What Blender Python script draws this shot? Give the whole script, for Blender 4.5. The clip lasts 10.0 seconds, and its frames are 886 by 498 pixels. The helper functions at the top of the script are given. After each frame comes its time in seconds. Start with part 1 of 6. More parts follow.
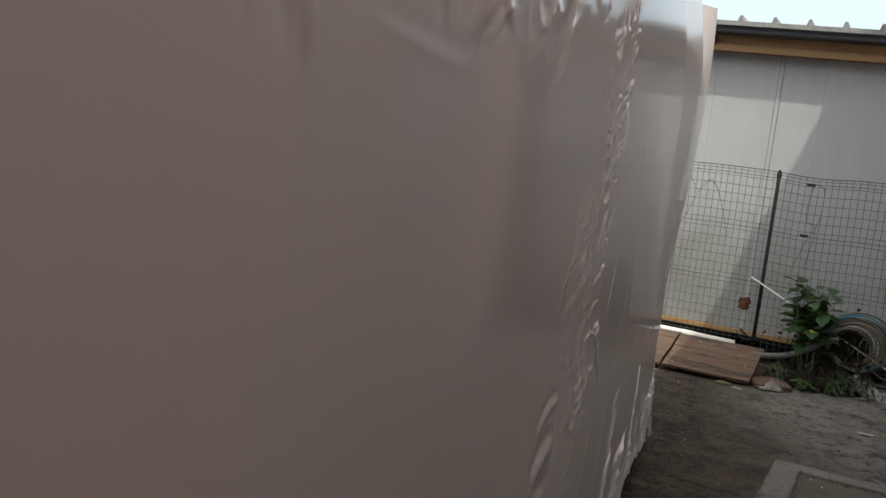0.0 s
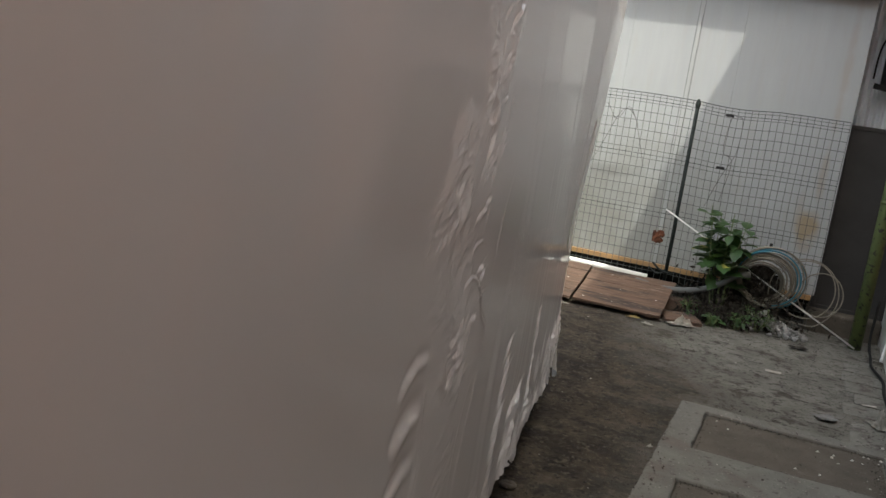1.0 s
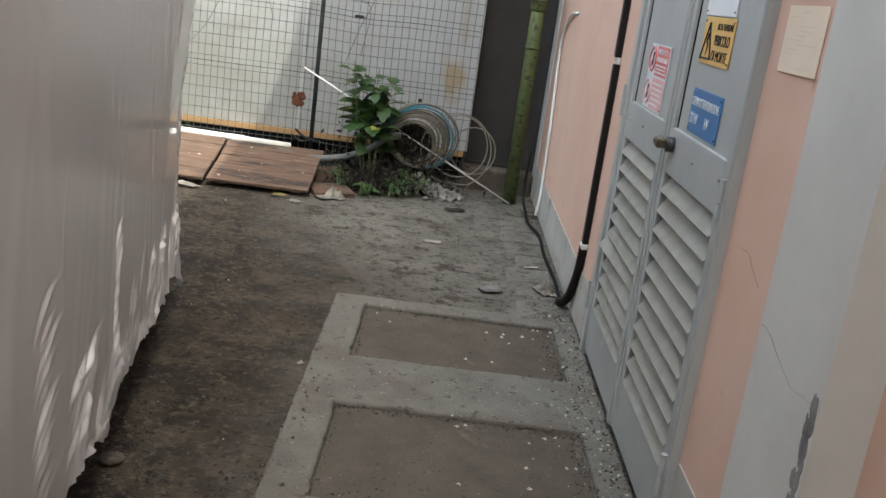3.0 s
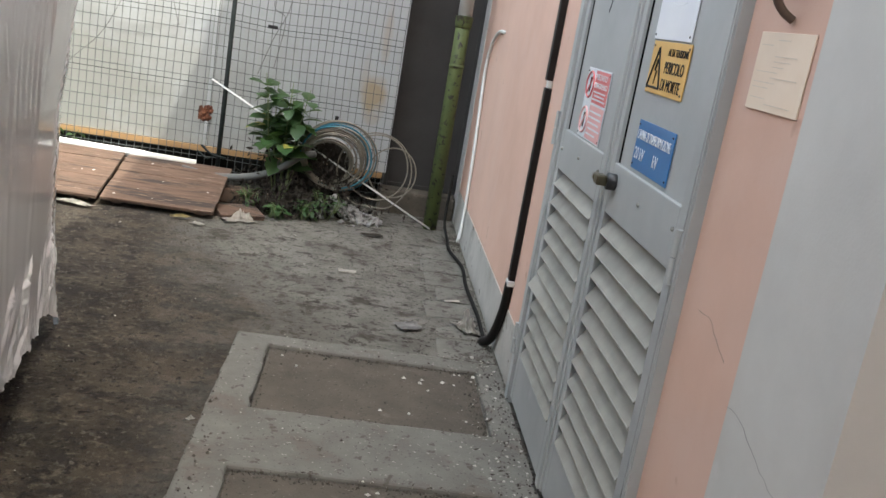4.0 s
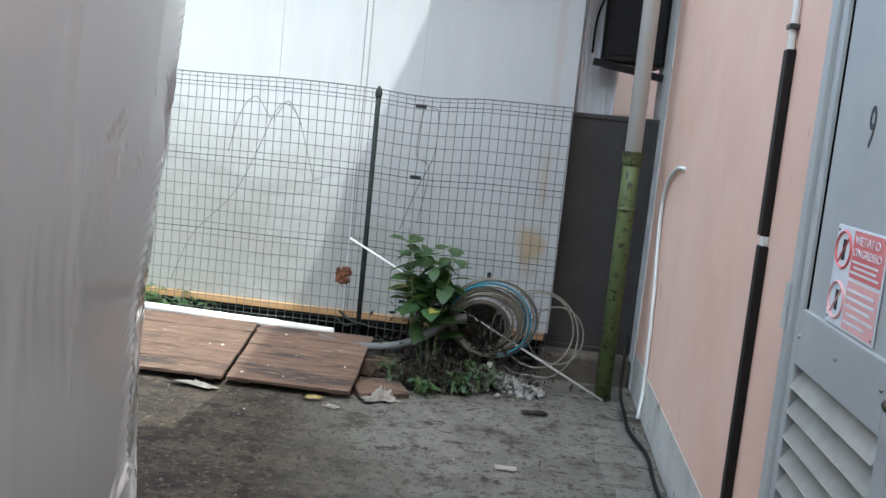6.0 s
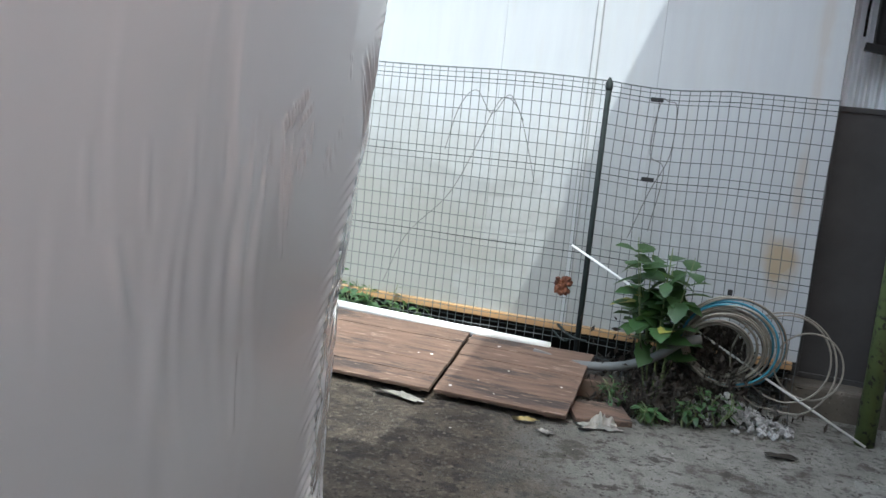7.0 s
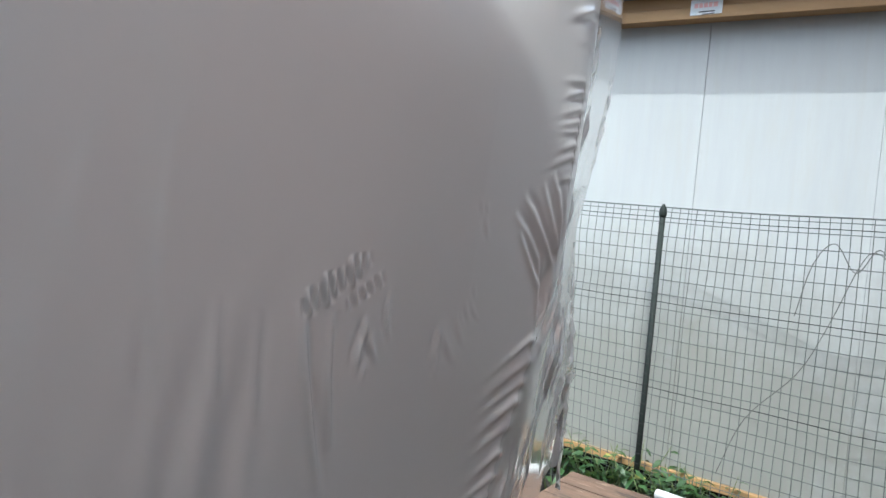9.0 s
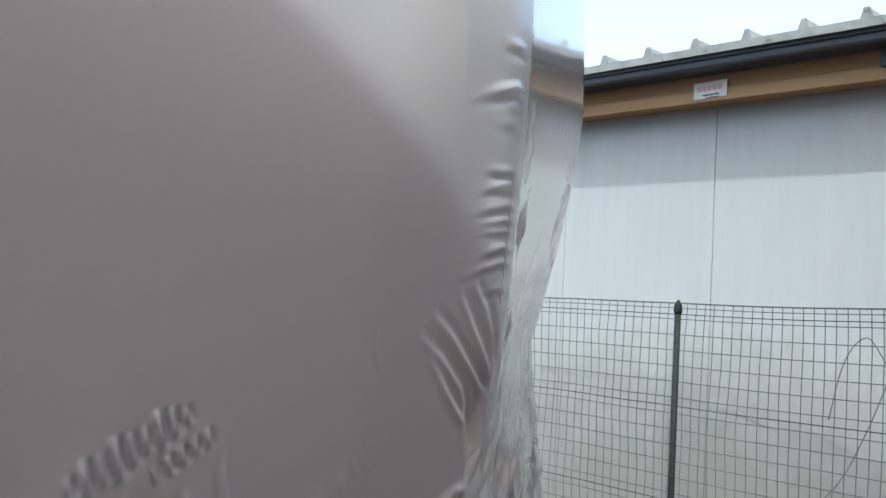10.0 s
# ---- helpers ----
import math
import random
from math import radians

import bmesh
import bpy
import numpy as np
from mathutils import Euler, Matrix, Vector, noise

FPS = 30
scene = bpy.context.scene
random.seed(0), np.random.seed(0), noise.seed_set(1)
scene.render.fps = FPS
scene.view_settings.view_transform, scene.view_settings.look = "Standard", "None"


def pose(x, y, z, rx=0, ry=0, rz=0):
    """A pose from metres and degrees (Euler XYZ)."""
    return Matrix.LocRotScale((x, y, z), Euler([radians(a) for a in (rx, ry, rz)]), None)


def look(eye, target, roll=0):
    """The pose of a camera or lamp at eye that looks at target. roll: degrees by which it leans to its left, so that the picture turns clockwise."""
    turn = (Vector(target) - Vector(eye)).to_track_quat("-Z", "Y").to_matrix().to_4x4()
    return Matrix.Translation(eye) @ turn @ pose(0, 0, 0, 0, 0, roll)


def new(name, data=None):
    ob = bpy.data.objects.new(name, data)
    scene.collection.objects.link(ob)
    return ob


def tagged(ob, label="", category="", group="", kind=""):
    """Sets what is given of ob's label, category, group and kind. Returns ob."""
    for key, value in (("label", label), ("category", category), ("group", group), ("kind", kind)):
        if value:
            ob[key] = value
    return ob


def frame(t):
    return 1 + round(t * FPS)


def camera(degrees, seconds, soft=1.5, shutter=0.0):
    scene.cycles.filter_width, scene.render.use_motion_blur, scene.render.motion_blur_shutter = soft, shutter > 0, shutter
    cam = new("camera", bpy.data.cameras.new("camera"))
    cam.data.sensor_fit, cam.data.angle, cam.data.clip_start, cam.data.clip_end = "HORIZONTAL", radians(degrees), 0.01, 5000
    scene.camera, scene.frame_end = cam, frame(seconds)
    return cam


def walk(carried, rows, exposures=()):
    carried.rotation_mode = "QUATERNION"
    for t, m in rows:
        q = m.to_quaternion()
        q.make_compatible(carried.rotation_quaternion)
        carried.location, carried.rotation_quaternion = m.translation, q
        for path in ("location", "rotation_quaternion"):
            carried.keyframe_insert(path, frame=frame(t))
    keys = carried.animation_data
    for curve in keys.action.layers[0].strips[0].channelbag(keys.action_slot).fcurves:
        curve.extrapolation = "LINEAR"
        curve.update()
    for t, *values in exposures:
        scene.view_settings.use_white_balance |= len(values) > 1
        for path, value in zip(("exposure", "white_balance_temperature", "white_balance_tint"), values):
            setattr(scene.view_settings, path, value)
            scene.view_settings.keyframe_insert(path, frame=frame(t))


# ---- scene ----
cam = camera(51.3, 10.0)
PATH = [
    (0, (0.098, 0.686, 1.512), (-0.791, 2.465, 1.297), 6.9),
    (0.5, (0.094, 0.958, 1.441), (-0.721, 2.761, 1.145), 9.2),
    (1, (0.056, 1.092, 1.495), (-0.655, 2.929, 1.145), 8.5),
    (1.5, (-0.001, 1.293, 1.483), (-0.502, 3.191, 1.103), 7.9),
    (2, (0.021, 1.59, 1.418), (-0.308, 3.51, 0.967), 9.1),
    (2.5, (0.044, 1.787, 1.412), (-0.128, 3.706, 0.875), 9.2),
    (3, (0.015, 2.017, 1.424), (0.05, 3.943, 0.886), 7.7),
    (3.2, (0.018, 2.1, 1.407), (0.135, 4.022, 0.865), 8.4),
    (4.3, (0.031, 2.517, 1.434), (0.269, 4.462, 1.034), 9.8),
    (4.5, (0.017, 2.611, 1.449), (0.325, 4.561, 1.13), 9.1),
    (5, (0.011, 2.822, 1.458), (0.4, 4.77, 1.223), 8.2),
    (5.5, (0.031, 3.057, 1.464), (0.104, 5.041, 1.216), 7.4),
    (5.7, (0.037, 3.148, 1.468), (-0.009, 5.131, 1.215), 6.6),
    (7, (-0.078, 3.735, 1.435), (-0.713, 5.607, 1.13), 5.8),
    (7.5, (-0.07, 3.969, 1.441), (-1.045, 5.684, 1.11), 5.3),
    (8, (-0.072, 4.165, 1.473), (-1.171, 5.829, 1.31), 4.7),
    (8.5, (-0.055, 4.387, 1.467), (-1.275, 5.969, 1.358), 4.2),
    (9, (0.026, 4.534, 1.5), (-1.388, 5.946, 1.429), 5.4),
    (9.5, (0.012, 4.711, 1.519), (-1.455, 6.071, 1.528), 5.4),
    (10, (-0.047, 4.895, 1.551), (-1.53, 6.231, 1.686), 3.2),
]
walk(cam, [(t, look(eye, target, roll)) for t, eye, target, roll in PATH],
     exposures=[(0.0, 1.35, 6600, 4), (1.0, 1.8, 6600, 3), (2.0, 2.1, 6600, 3), (3.0, 2.38, 6550, 3), (4.5, 2.63, 6380, 4), (5.5, 2.50, 5950, 1), (7.0, 2.42, 5700, 1), (8.5, 2.16, 5720, 0), (9.3, 2.0, 5740, 0), (10.0, 1.72, 5750, 0)])

# ---- light ----
SUN = Vector((-1.0, 1.333, -2.8)).normalized()      # the way the sunlight travels
world = bpy.data.worlds.new("sky")
scene.world = world
world.use_nodes = True
wn = world.node_tree.nodes
sky = wn.new("ShaderNodeTexSky")
sky.sky_type = "NISHITA"
sky.sun_disc = False
sky.sun_elevation = math.asin(-SUN.z)
sky.sun_rotation = math.atan2(-SUN.x, -SUN.y)
sky.air_density, sky.dust_density, sky.ozone_density = 1.0, 6.0, 1.0
wn["Background"].inputs["Strength"].default_value = 0.15
haze = wn.new("ShaderNodeHueSaturation")        # thin high cloud takes some of the blue
haze.inputs["Saturation"].default_value = 0.6
world.node_tree.links.new(sky.outputs[0], haze.inputs["Color"])
world.node_tree.links.new(haze.outputs[0], wn["Background"].inputs["Color"])
sun_data = bpy.data.lights.new("sun", "SUN")
sun_data.energy, sun_data.angle, sun_data.color = 1.18, radians(0.25), (1.0, 0.95, 0.87)
sun = new("sun", sun_data)
sun.matrix_world = look((4, -6, 11), Vector((4, -6, 11)) + SUN)


# ---- materials ----
def mat(name, c1, c2=None, scale=6.0, rough=0.7, metal=0.0, bump=0.15, fine=60.0, c3=None, c3_at=0.62,
        c3_scale=2.0, coat=0.0, stretch=(1, 1, 1), vary=0.0, spec=0.5, bump_dist=0.004, coat_rough=0.08, c3_soft=0.09, speck=None):
    """Two-scale procedural surface: c1 to c2 by noise, stains of c3, fine grain in the relief, a little change from piece to piece."""
    m = bpy.data.materials.new(name)
    m.use_nodes = True
    nt = m.node_tree
    n, k = nt.nodes, nt.links
    b = n["Principled BSDF"]
    tc = n.new("ShaderNodeTexCoord")
    mp = n.new("ShaderNodeMapping")
    mp.inputs["Scale"].default_value = stretch
    k.new(tc.outputs["Object"], mp.inputs["Vector"])
    def noise_tex(sc, det=5.0, r=0.6):
        t = n.new("ShaderNodeTexNoise")
        t.inputs["Scale"].default_value, t.inputs["Detail"].default_value, t.inputs["Roughness"].default_value = sc, det, r
        k.new(mp.outputs[0], t.inputs["Vector"])
        return t
    def mixer(fac, a, bb):
        x = n.new("ShaderNodeMix")
        x.data_type = "RGBA"
        k.new(fac, x.inputs["Factor"])
        for s, v in ((6, a), (7, bb)):
            if isinstance(v, tuple):
                x.inputs[s].default_value = (*v, 1)
            else:
                k.new(v, x.inputs[s])
        return x.outputs[2]
    def ramp(src, lo, hi):
        r = n.new("ShaderNodeMapRange")
        r.inputs["From Min"].default_value, r.inputs["From Max"].default_value = lo, hi
        k.new(src, r.inputs["Value"])
        return r.outputs[0]
    c2 = c2 or tuple(v * 0.8 for v in c1)
    big, small = noise_tex(scale), noise_tex(fine, 3.0)
    col = mixer(ramp(big.outputs["Fac"], 0.35, 0.68), c1, c2)
    if c3:
        st = noise_tex(c3_scale, 6.0, 0.7)
        col = mixer(ramp(st.outputs["Fac"], c3_at, c3_at + c3_soft), col, c3)
    if speck:                                # small dark and pale specks, each (colour, scale, threshold)
        for sc, ss, sa in speck:
            sp = noise_tex(ss, 3.0, 0.55)
            col = mixer(ramp(sp.outputs["Fac"], sa, sa + 0.05), col, sc)
    if vary:
        oi = n.new("ShaderNodeObjectInfo")
        hs = n.new("ShaderNodeHueSaturation")
        k.new(col, hs.inputs["Color"])
        rr = n.new("ShaderNodeMapRange")
        rr.inputs["To Min"].default_value, rr.inputs["To Max"].default_value = 1 - vary, 1 + vary
        k.new(oi.outputs["Random"], rr.inputs["Value"])
        k.new(rr.outputs[0], hs.inputs["Value"])
        col = hs.outputs[0]
    k.new(col, b.inputs["Base Color"])
    ro = n.new("ShaderNodeMapRange")
    ro.inputs["To Min"].default_value, ro.inputs["To Max"].default_value = max(rough - 0.08, 0.02), min(rough + 0.08, 1)
    k.new(big.outputs["Fac"], ro.inputs["Value"])
    k.new(ro.outputs[0], b.inputs["Roughness"])
    b.inputs["Metallic"].default_value = metal
    b.inputs["Specular IOR Level"].default_value = spec
    b.inputs["Coat Weight"].default_value, b.inputs["Coat Roughness"].default_value = coat, coat_rough
    if bump:
        add = n.new("ShaderNodeMath")
        add.operation = "ADD"
        k.new(big.outputs["Fac"], add.inputs[0])
        k.new(small.outputs["Fac"], add.inputs[1])
        bp = n.new("ShaderNodeBump")
        bp.inputs["Strength"].default_value, bp.inputs["Distance"].default_value = bump, bump_dist
        k.new(add.outputs[0], bp.inputs["Height"])
        k.new(bp.outputs[0], b.inputs["Normal"])
    return m


M = {}
def film_mat(name, colour, metal, rough, coat, coat_rough):
    """Plain stretched plastic film: one even colour, faintly uneven gloss, a clear skin over a dull silver base."""
    m = bpy.data.materials.new(name)
    m.use_nodes = True
    n, k = m.node_tree.nodes, m.node_tree.links
    b = n["Principled BSDF"]
    b.inputs["Base Color"].default_value = (*colour, 1)
    b.inputs["Metallic"].default_value = metal
    b.inputs["Coat Weight"].default_value, b.inputs["Coat Roughness"].default_value = coat, coat_rough
    tc, t, r = n.new("ShaderNodeTexCoord"), n.new("ShaderNodeTexNoise"), n.new("ShaderNodeMapRange")
    t.inputs["Scale"].default_value, t.inputs["Detail"].default_value = 1.1, 0.0
    r.inputs["To Min"].default_value, r.inputs["To Max"].default_value = rough - 0.05, rough + 0.05
    k.new(tc.outputs["Object"], t.inputs["Vector"])
    k.new(t.outputs["Fac"], r.inputs["Value"])
    k.new(r.outputs[0], b.inputs["Roughness"])
    return m


M["film"] = film_mat("silver_film", (0.645, 0.64, 0.64), 0.30, 0.36, 0.65, 0.09)
# whiter copy of the film, with bright reflections put into its colour
M["film_loose"] = film_mat("whitened_loose_film", (0.90, 0.90, 0.90), 0.0, 0.30, 0.8, 0.06)
M["film_taut"] = film_mat("taut_silver_film", (0.80, 0.80, 0.80), 0.45, 0.16, 0.8, 0.04)
M["pink"] = mat("pink_plaster", (0.68, 0.455, 0.35), (0.61, 0.40, 0.305), 2.2, 0.9, 0, 0.10, 170, c3=(0.66, 0.475, 0.385), c3_at=0.48, c3_soft=0.35, speck=[((0.52, 0.33, 0.25), 7, 0.68)])
M["pale_pink"] = mat("pale_pink_render", (0.74, 0.64, 0.60), (0.66, 0.57, 0.53), 3, 0.9, 0, 0.3, 140)
M["grey_plaster"] = mat("grey_plaster", (0.57, 0.557, 0.515), (0.50, 0.488, 0.45), 3, 0.9, 0, 0.08, 140, c3=(0.60, 0.585, 0.555), c3_at=0.62)
M["flaking"] = mat("flaking_cement", (0.56, 0.55, 0.53), (0.44, 0.43, 0.41), 7, 0.95, 0, 0.7, 90, c3=(0.22, 0.21, 0.20), c3_at=0.60, c3_scale=11, speck=[((0.07, 0.065, 0.06), 24, 0.66)])
M["crack"] = mat("crack_edge", (0.19, 0.17, 0.15), (0.14, 0.125, 0.11), 9, 0.95, 0, 0.0)
M["plinth"] = mat("stained_plinth", (0.47, 0.455, 0.415), (0.36, 0.345, 0.31), 3, 0.93, 0, 0.4, 110, c3=(0.27, 0.25, 0.215), c3_at=0.53, c3_scale=3.5, c3_soft=0.2, speck=[((0.15, 0.137, 0.115), 14, 0.66)])
M["door"] = mat("grey_blue_enamel", (0.385, 0.40, 0.393), (0.34, 0.355, 0.35), 3.5, 0.45, 0, 0.08, 50, c3=(0.43, 0.44, 0.435), c3_at=0.63)
M["louvre"] = mat("dusty_enamel", (0.305, 0.298, 0.262), (0.245, 0.238, 0.208), 9, 0.6, 0, 0.12, 60, vary=0.06)
M["white_plate"] = mat("white_plate", (0.78, 0.80, 0.82), (0.72, 0.74, 0.78), 4, 0.4, 0, 0.04, 30)
M["yellow"] = mat("yellow_sign", (0.70, 0.43, 0.125), (0.64, 0.39, 0.11), 9, 0.45, 0, 0.05, 60)
M["black"] = mat("black_ink", (0.012, 0.012, 0.012), (0.018, 0.018, 0.018), 9, 0.6, 0, 0.0, spec=0.25)
# black for thin strips that stand in for the shade in door gaps
M["void"] = mat("gap_shade", (0.003, 0.003, 0.003), (0.002, 0.002, 0.002), 9, 0.95, 0, 0.0, spec=0.0)
M["blue"] = mat("blue_sign", (0.03, 0.14, 0.35), (0.04, 0.175, 0.40), 12, 0.4, 0, 0.05, 60, c3=(0.25, 0.38, 0.55), c3_at=0.68, c3_scale=20)
M["sign_white"] = mat("sign_white", (0.75, 0.76, 0.76), (0.6, 0.65, 0.7), 15, 0.5, 0, 0.0)
M["red"] = mat("faded_red", (0.62, 0.12, 0.12), (0.68, 0.24, 0.24), 9, 0.5, 0, 0.03)
M["red_faded"] = mat("bleached_red", (0.72, 0.36, 0.35), (0.75, 0.45, 0.43), 9, 0.5, 0, 0.03)
M["paper"] = mat("yellowed_paper", (0.82, 0.68, 0.53), (0.76, 0.62, 0.47), 6, 0.8, 0, 0.05, 70)
M["pencil"] = mat("grey_print", (0.64, 0.55, 0.44), (0.70, 0.60, 0.48), 20, 0.8, 0, 0.0)
M["siren"] = mat("red_brown_casting", (0.125, 0.047, 0.034), (0.080, 0.031, 0.024), 14, 0.5, 0, 0.35, 90, c3=(0.16, 0.085, 0.055), c3_at=0.60, c3_scale=9)
M["old_conduit"] = mat("weathered_conduit", (0.13, 0.085, 0.062), (0.085, 0.055, 0.042), 16, 0.7, 0, 0.4, 90)
M["ac_black"] = mat("black_casing", (0.0045, 0.0043, 0.0043), (0.003, 0.003, 0.003), 9, 0.5, 0, 0.05, spec=0.3)
M["lens"] = mat("dusty_glass", (0.15, 0.16, 0.165), (0.11, 0.12, 0.125), 8, 0.45, 0, 0.03)
M["brass"] = mat("aged_brass", (0.19, 0.165, 0.11), (0.12, 0.105, 0.075), 30, 0.35, 1.0, 0.1)
M["dark_metal"] = mat("dark_metal", (0.06, 0.06, 0.06), (0.04, 0.04, 0.04), 20, 0.45, 0.5, 0.1)
M["brown_duct"] = mat("brown_plastic", (0.008, 0.0052, 0.0046), (0.005, 0.004, 0.0036), 10, 0.55, 0, 0.08, spec=0.3)
M["white_pvc"] = mat("white_pvc", (0.64, 0.645, 0.62), (0.56, 0.555, 0.53), 4, 0.45, 0, 0.05, c3=(0.50, 0.48, 0.43), c3_at=0.66, c3_scale=9)
M["green"] = mat("green_paint", (0.090, 0.116, 0.034), (0.062, 0.082, 0.026), 7, 0.65, 0, 0.3, 60, c3=(0.035, 0.026, 0.018), c3_at=0.57, c3_scale=11, speck=[((0.018, 0.014, 0.011), 30, 0.585)])
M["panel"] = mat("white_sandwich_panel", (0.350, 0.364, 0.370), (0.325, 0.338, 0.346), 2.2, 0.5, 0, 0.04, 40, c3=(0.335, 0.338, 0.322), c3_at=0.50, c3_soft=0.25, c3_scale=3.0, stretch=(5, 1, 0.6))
M["beam"] = mat("yellow_timber_trim", (0.37, 0.225, 0.10), (0.30, 0.175, 0.075), 5, 0.55, 0, 0.1, 60, stretch=(0.3, 3, 3))
M["gutter"] = mat("dark_gutter", (0.045, 0.050, 0.056), (0.034, 0.038, 0.043), 6, 0.45, 0.2, 0.05)
M["roof"] = mat("pale_roof_sheet", (0.22, 0.225, 0.22), (0.15, 0.155, 0.15), 14, 0.6, 0.0, 0.1, c3=(0.10, 0.10, 0.095), c3_at=0.58, c3_scale=16)
M["fence"] = mat("green_grey_wire", (0.078, 0.086, 0.084), (0.050, 0.056, 0.054), 20, 0.55, 0.0, 0.0)
M["post"] = mat("dark_green_post", (0.014, 0.018, 0.0175), (0.020, 0.024, 0.023), 15, 0.7, 0.0, 0.1, spec=0.15)
M["wood"] = mat("weathered_board", (0.108, 0.065, 0.042), (0.058, 0.035, 0.024), 9, 0.88, 0, 0.6, 50, c3=(0.026, 0.018, 0.014), c3_at=0.525, c3_scale=3.0, stretch=(0.55, 4.5, 4.5), vary=0.06, speck=[((0.17, 0.12, 0.085), 14, 0.63)])
M["wood_dark"] = mat("damp_wood", (0.13, 0.085, 0.06), (0.09, 0.06, 0.045), 6, 0.9, 0, 0.4, 40, stretch=(0.4, 4, 4), vary=0.1)
M["concrete"] = mat("worn_concrete", (0.145, 0.139, 0.122), (0.100, 0.094, 0.081), 5, 0.92, 0, 0.5, 120, c3=(0.11, 0.095, 0.078), c3_at=0.54, c3_scale=4.5, speck=[((0.07, 0.062, 0.05), 26, 0.62), ((0.30, 0.29, 0.26), 70, 0.66), ((0.05, 0.043, 0.035), 90, 0.64)])
M["apron"] = mat("dusty_apron", (0.150, 0.144, 0.126), (0.098, 0.092, 0.078), 5, 0.93, 0, 0.5, 120, c3=(0.060, 0.052, 0.042), c3_at=0.52, c3_scale=6, speck=[((0.045, 0.038, 0.03), 30, 0.60), ((0.24, 0.23, 0.21), 70, 0.66)])
M["cover"] = mat("dirty_iron_cover", (0.083, 0.070, 0.053), (0.056, 0.047, 0.036), 5, 0.9, 0.0, 0.4, 110, c3=(0.125, 0.108, 0.085), c3_at=0.58, c3_scale=3, speck=[((0.19, 0.17, 0.14), 75, 0.66), ((0.035, 0.028, 0.022), 60, 0.62)])
M["hose_beige"] = mat("beige_hose", (0.20, 0.18, 0.14), (0.12, 0.11, 0.09), 12, 0.5, 0, 0.05)
M["hose_blue"] = mat("blue_hose", (0.02, 0.13, 0.19), (0.035, 0.17, 0.23), 12, 0.45, 0, 0.05)
M["hose_grey"] = mat("grey_hose", (0.10, 0.10, 0.095), (0.065, 0.065, 0.06), 10, 0.6, 0, 0.1)
M["hose_black"] = mat("black_hose", (0.008, 0.008, 0.008), (0.016, 0.015, 0.013), 10, 0.85, 0, 0.1, spec=0.15)
M["cloth"] = mat("dirty_rag", (0.52, 0.49, 0.43), (0.30, 0.28, 0.24), 14, 0.95, 0, 0.3, 150)
M["rust"] = mat("rusty_iron", (0.145, 0.046, 0.016), (0.028, 0.013, 0.009), 18, 0.9, 0, 0.5, 100)
M["stone"] = mat("rubble", (0.30, 0.295, 0.28), (0.15, 0.145, 0.14), 14, 0.95, 0, 0.5, 80, vary=0.2)
M["white_bits"] = mat("pale_litter", (0.46, 0.44, 0.39), (0.34, 0.32, 0.28), 30, 0.85, 0, 0.1, vary=0.12)
M["yellow_bits"] = mat("yellow_litter", (0.42, 0.32, 0.10), (0.38, 0.31, 0.16), 30, 0.7, 0, 0.1)
M["dry"] = mat("dry_leaves", (0.038, 0.029, 0.019), (0.018, 0.014, 0.010), 30, 0.95, 0, 0.1, vary=0.25)
M["stem"] = mat("green_stem", (0.12, 0.16, 0.06), (0.10, 0.12, 0.05), 20, 0.7, 0, 0.1)
M["gate"] = mat("dark_sheet_metal", (0.046, 0.044, 0.043), (0.034, 0.033, 0.032), 3, 0.55, 0.3, 0.08, c3=(0.065, 0.06, 0.056), c3_at=0.6)
M["corrugated"] = mat("zinc_sheet", (0.90, 0.92, 0.94), (0.84, 0.86, 0.88), 5, 0.3, 0.0, 0.03)
M["joint"] = mat("white_joint_strip", (0.36, 0.37, 0.37), (0.32, 0.33, 0.33), 4, 0.5, 0, 0.05, 40)
# near-black colour standing in for shade under the cabin and behind the door
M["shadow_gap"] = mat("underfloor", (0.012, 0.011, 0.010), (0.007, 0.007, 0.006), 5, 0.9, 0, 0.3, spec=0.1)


def leaf_mat():
    m = mat("broad_leaf", (0.022, 0.056, 0.018), (0.034, 0.078, 0.022), 12, 0.5, 0, 0.15, 60, vary=0.25)
    nt = m.node_tree
    b = nt.nodes["Principled BSDF"]
    out = [x for x in nt.nodes if x.type == "OUTPUT_MATERIAL"][0]
    tr = nt.nodes.new("ShaderNodeBsdfTranslucent")
    tr.inputs["Color"].default_value = (0.11, 0.21, 0.035, 1)
    mx = nt.nodes.new("ShaderNodeMixShader")
    mx.inputs[0].default_value = 0.25
    nt.links.new(b.outputs[0], mx.inputs[1])
    nt.links.new(tr.outputs[0], mx.inputs[2])
    nt.links.new(mx.outputs[0], out.inputs["Surface"])
    return m


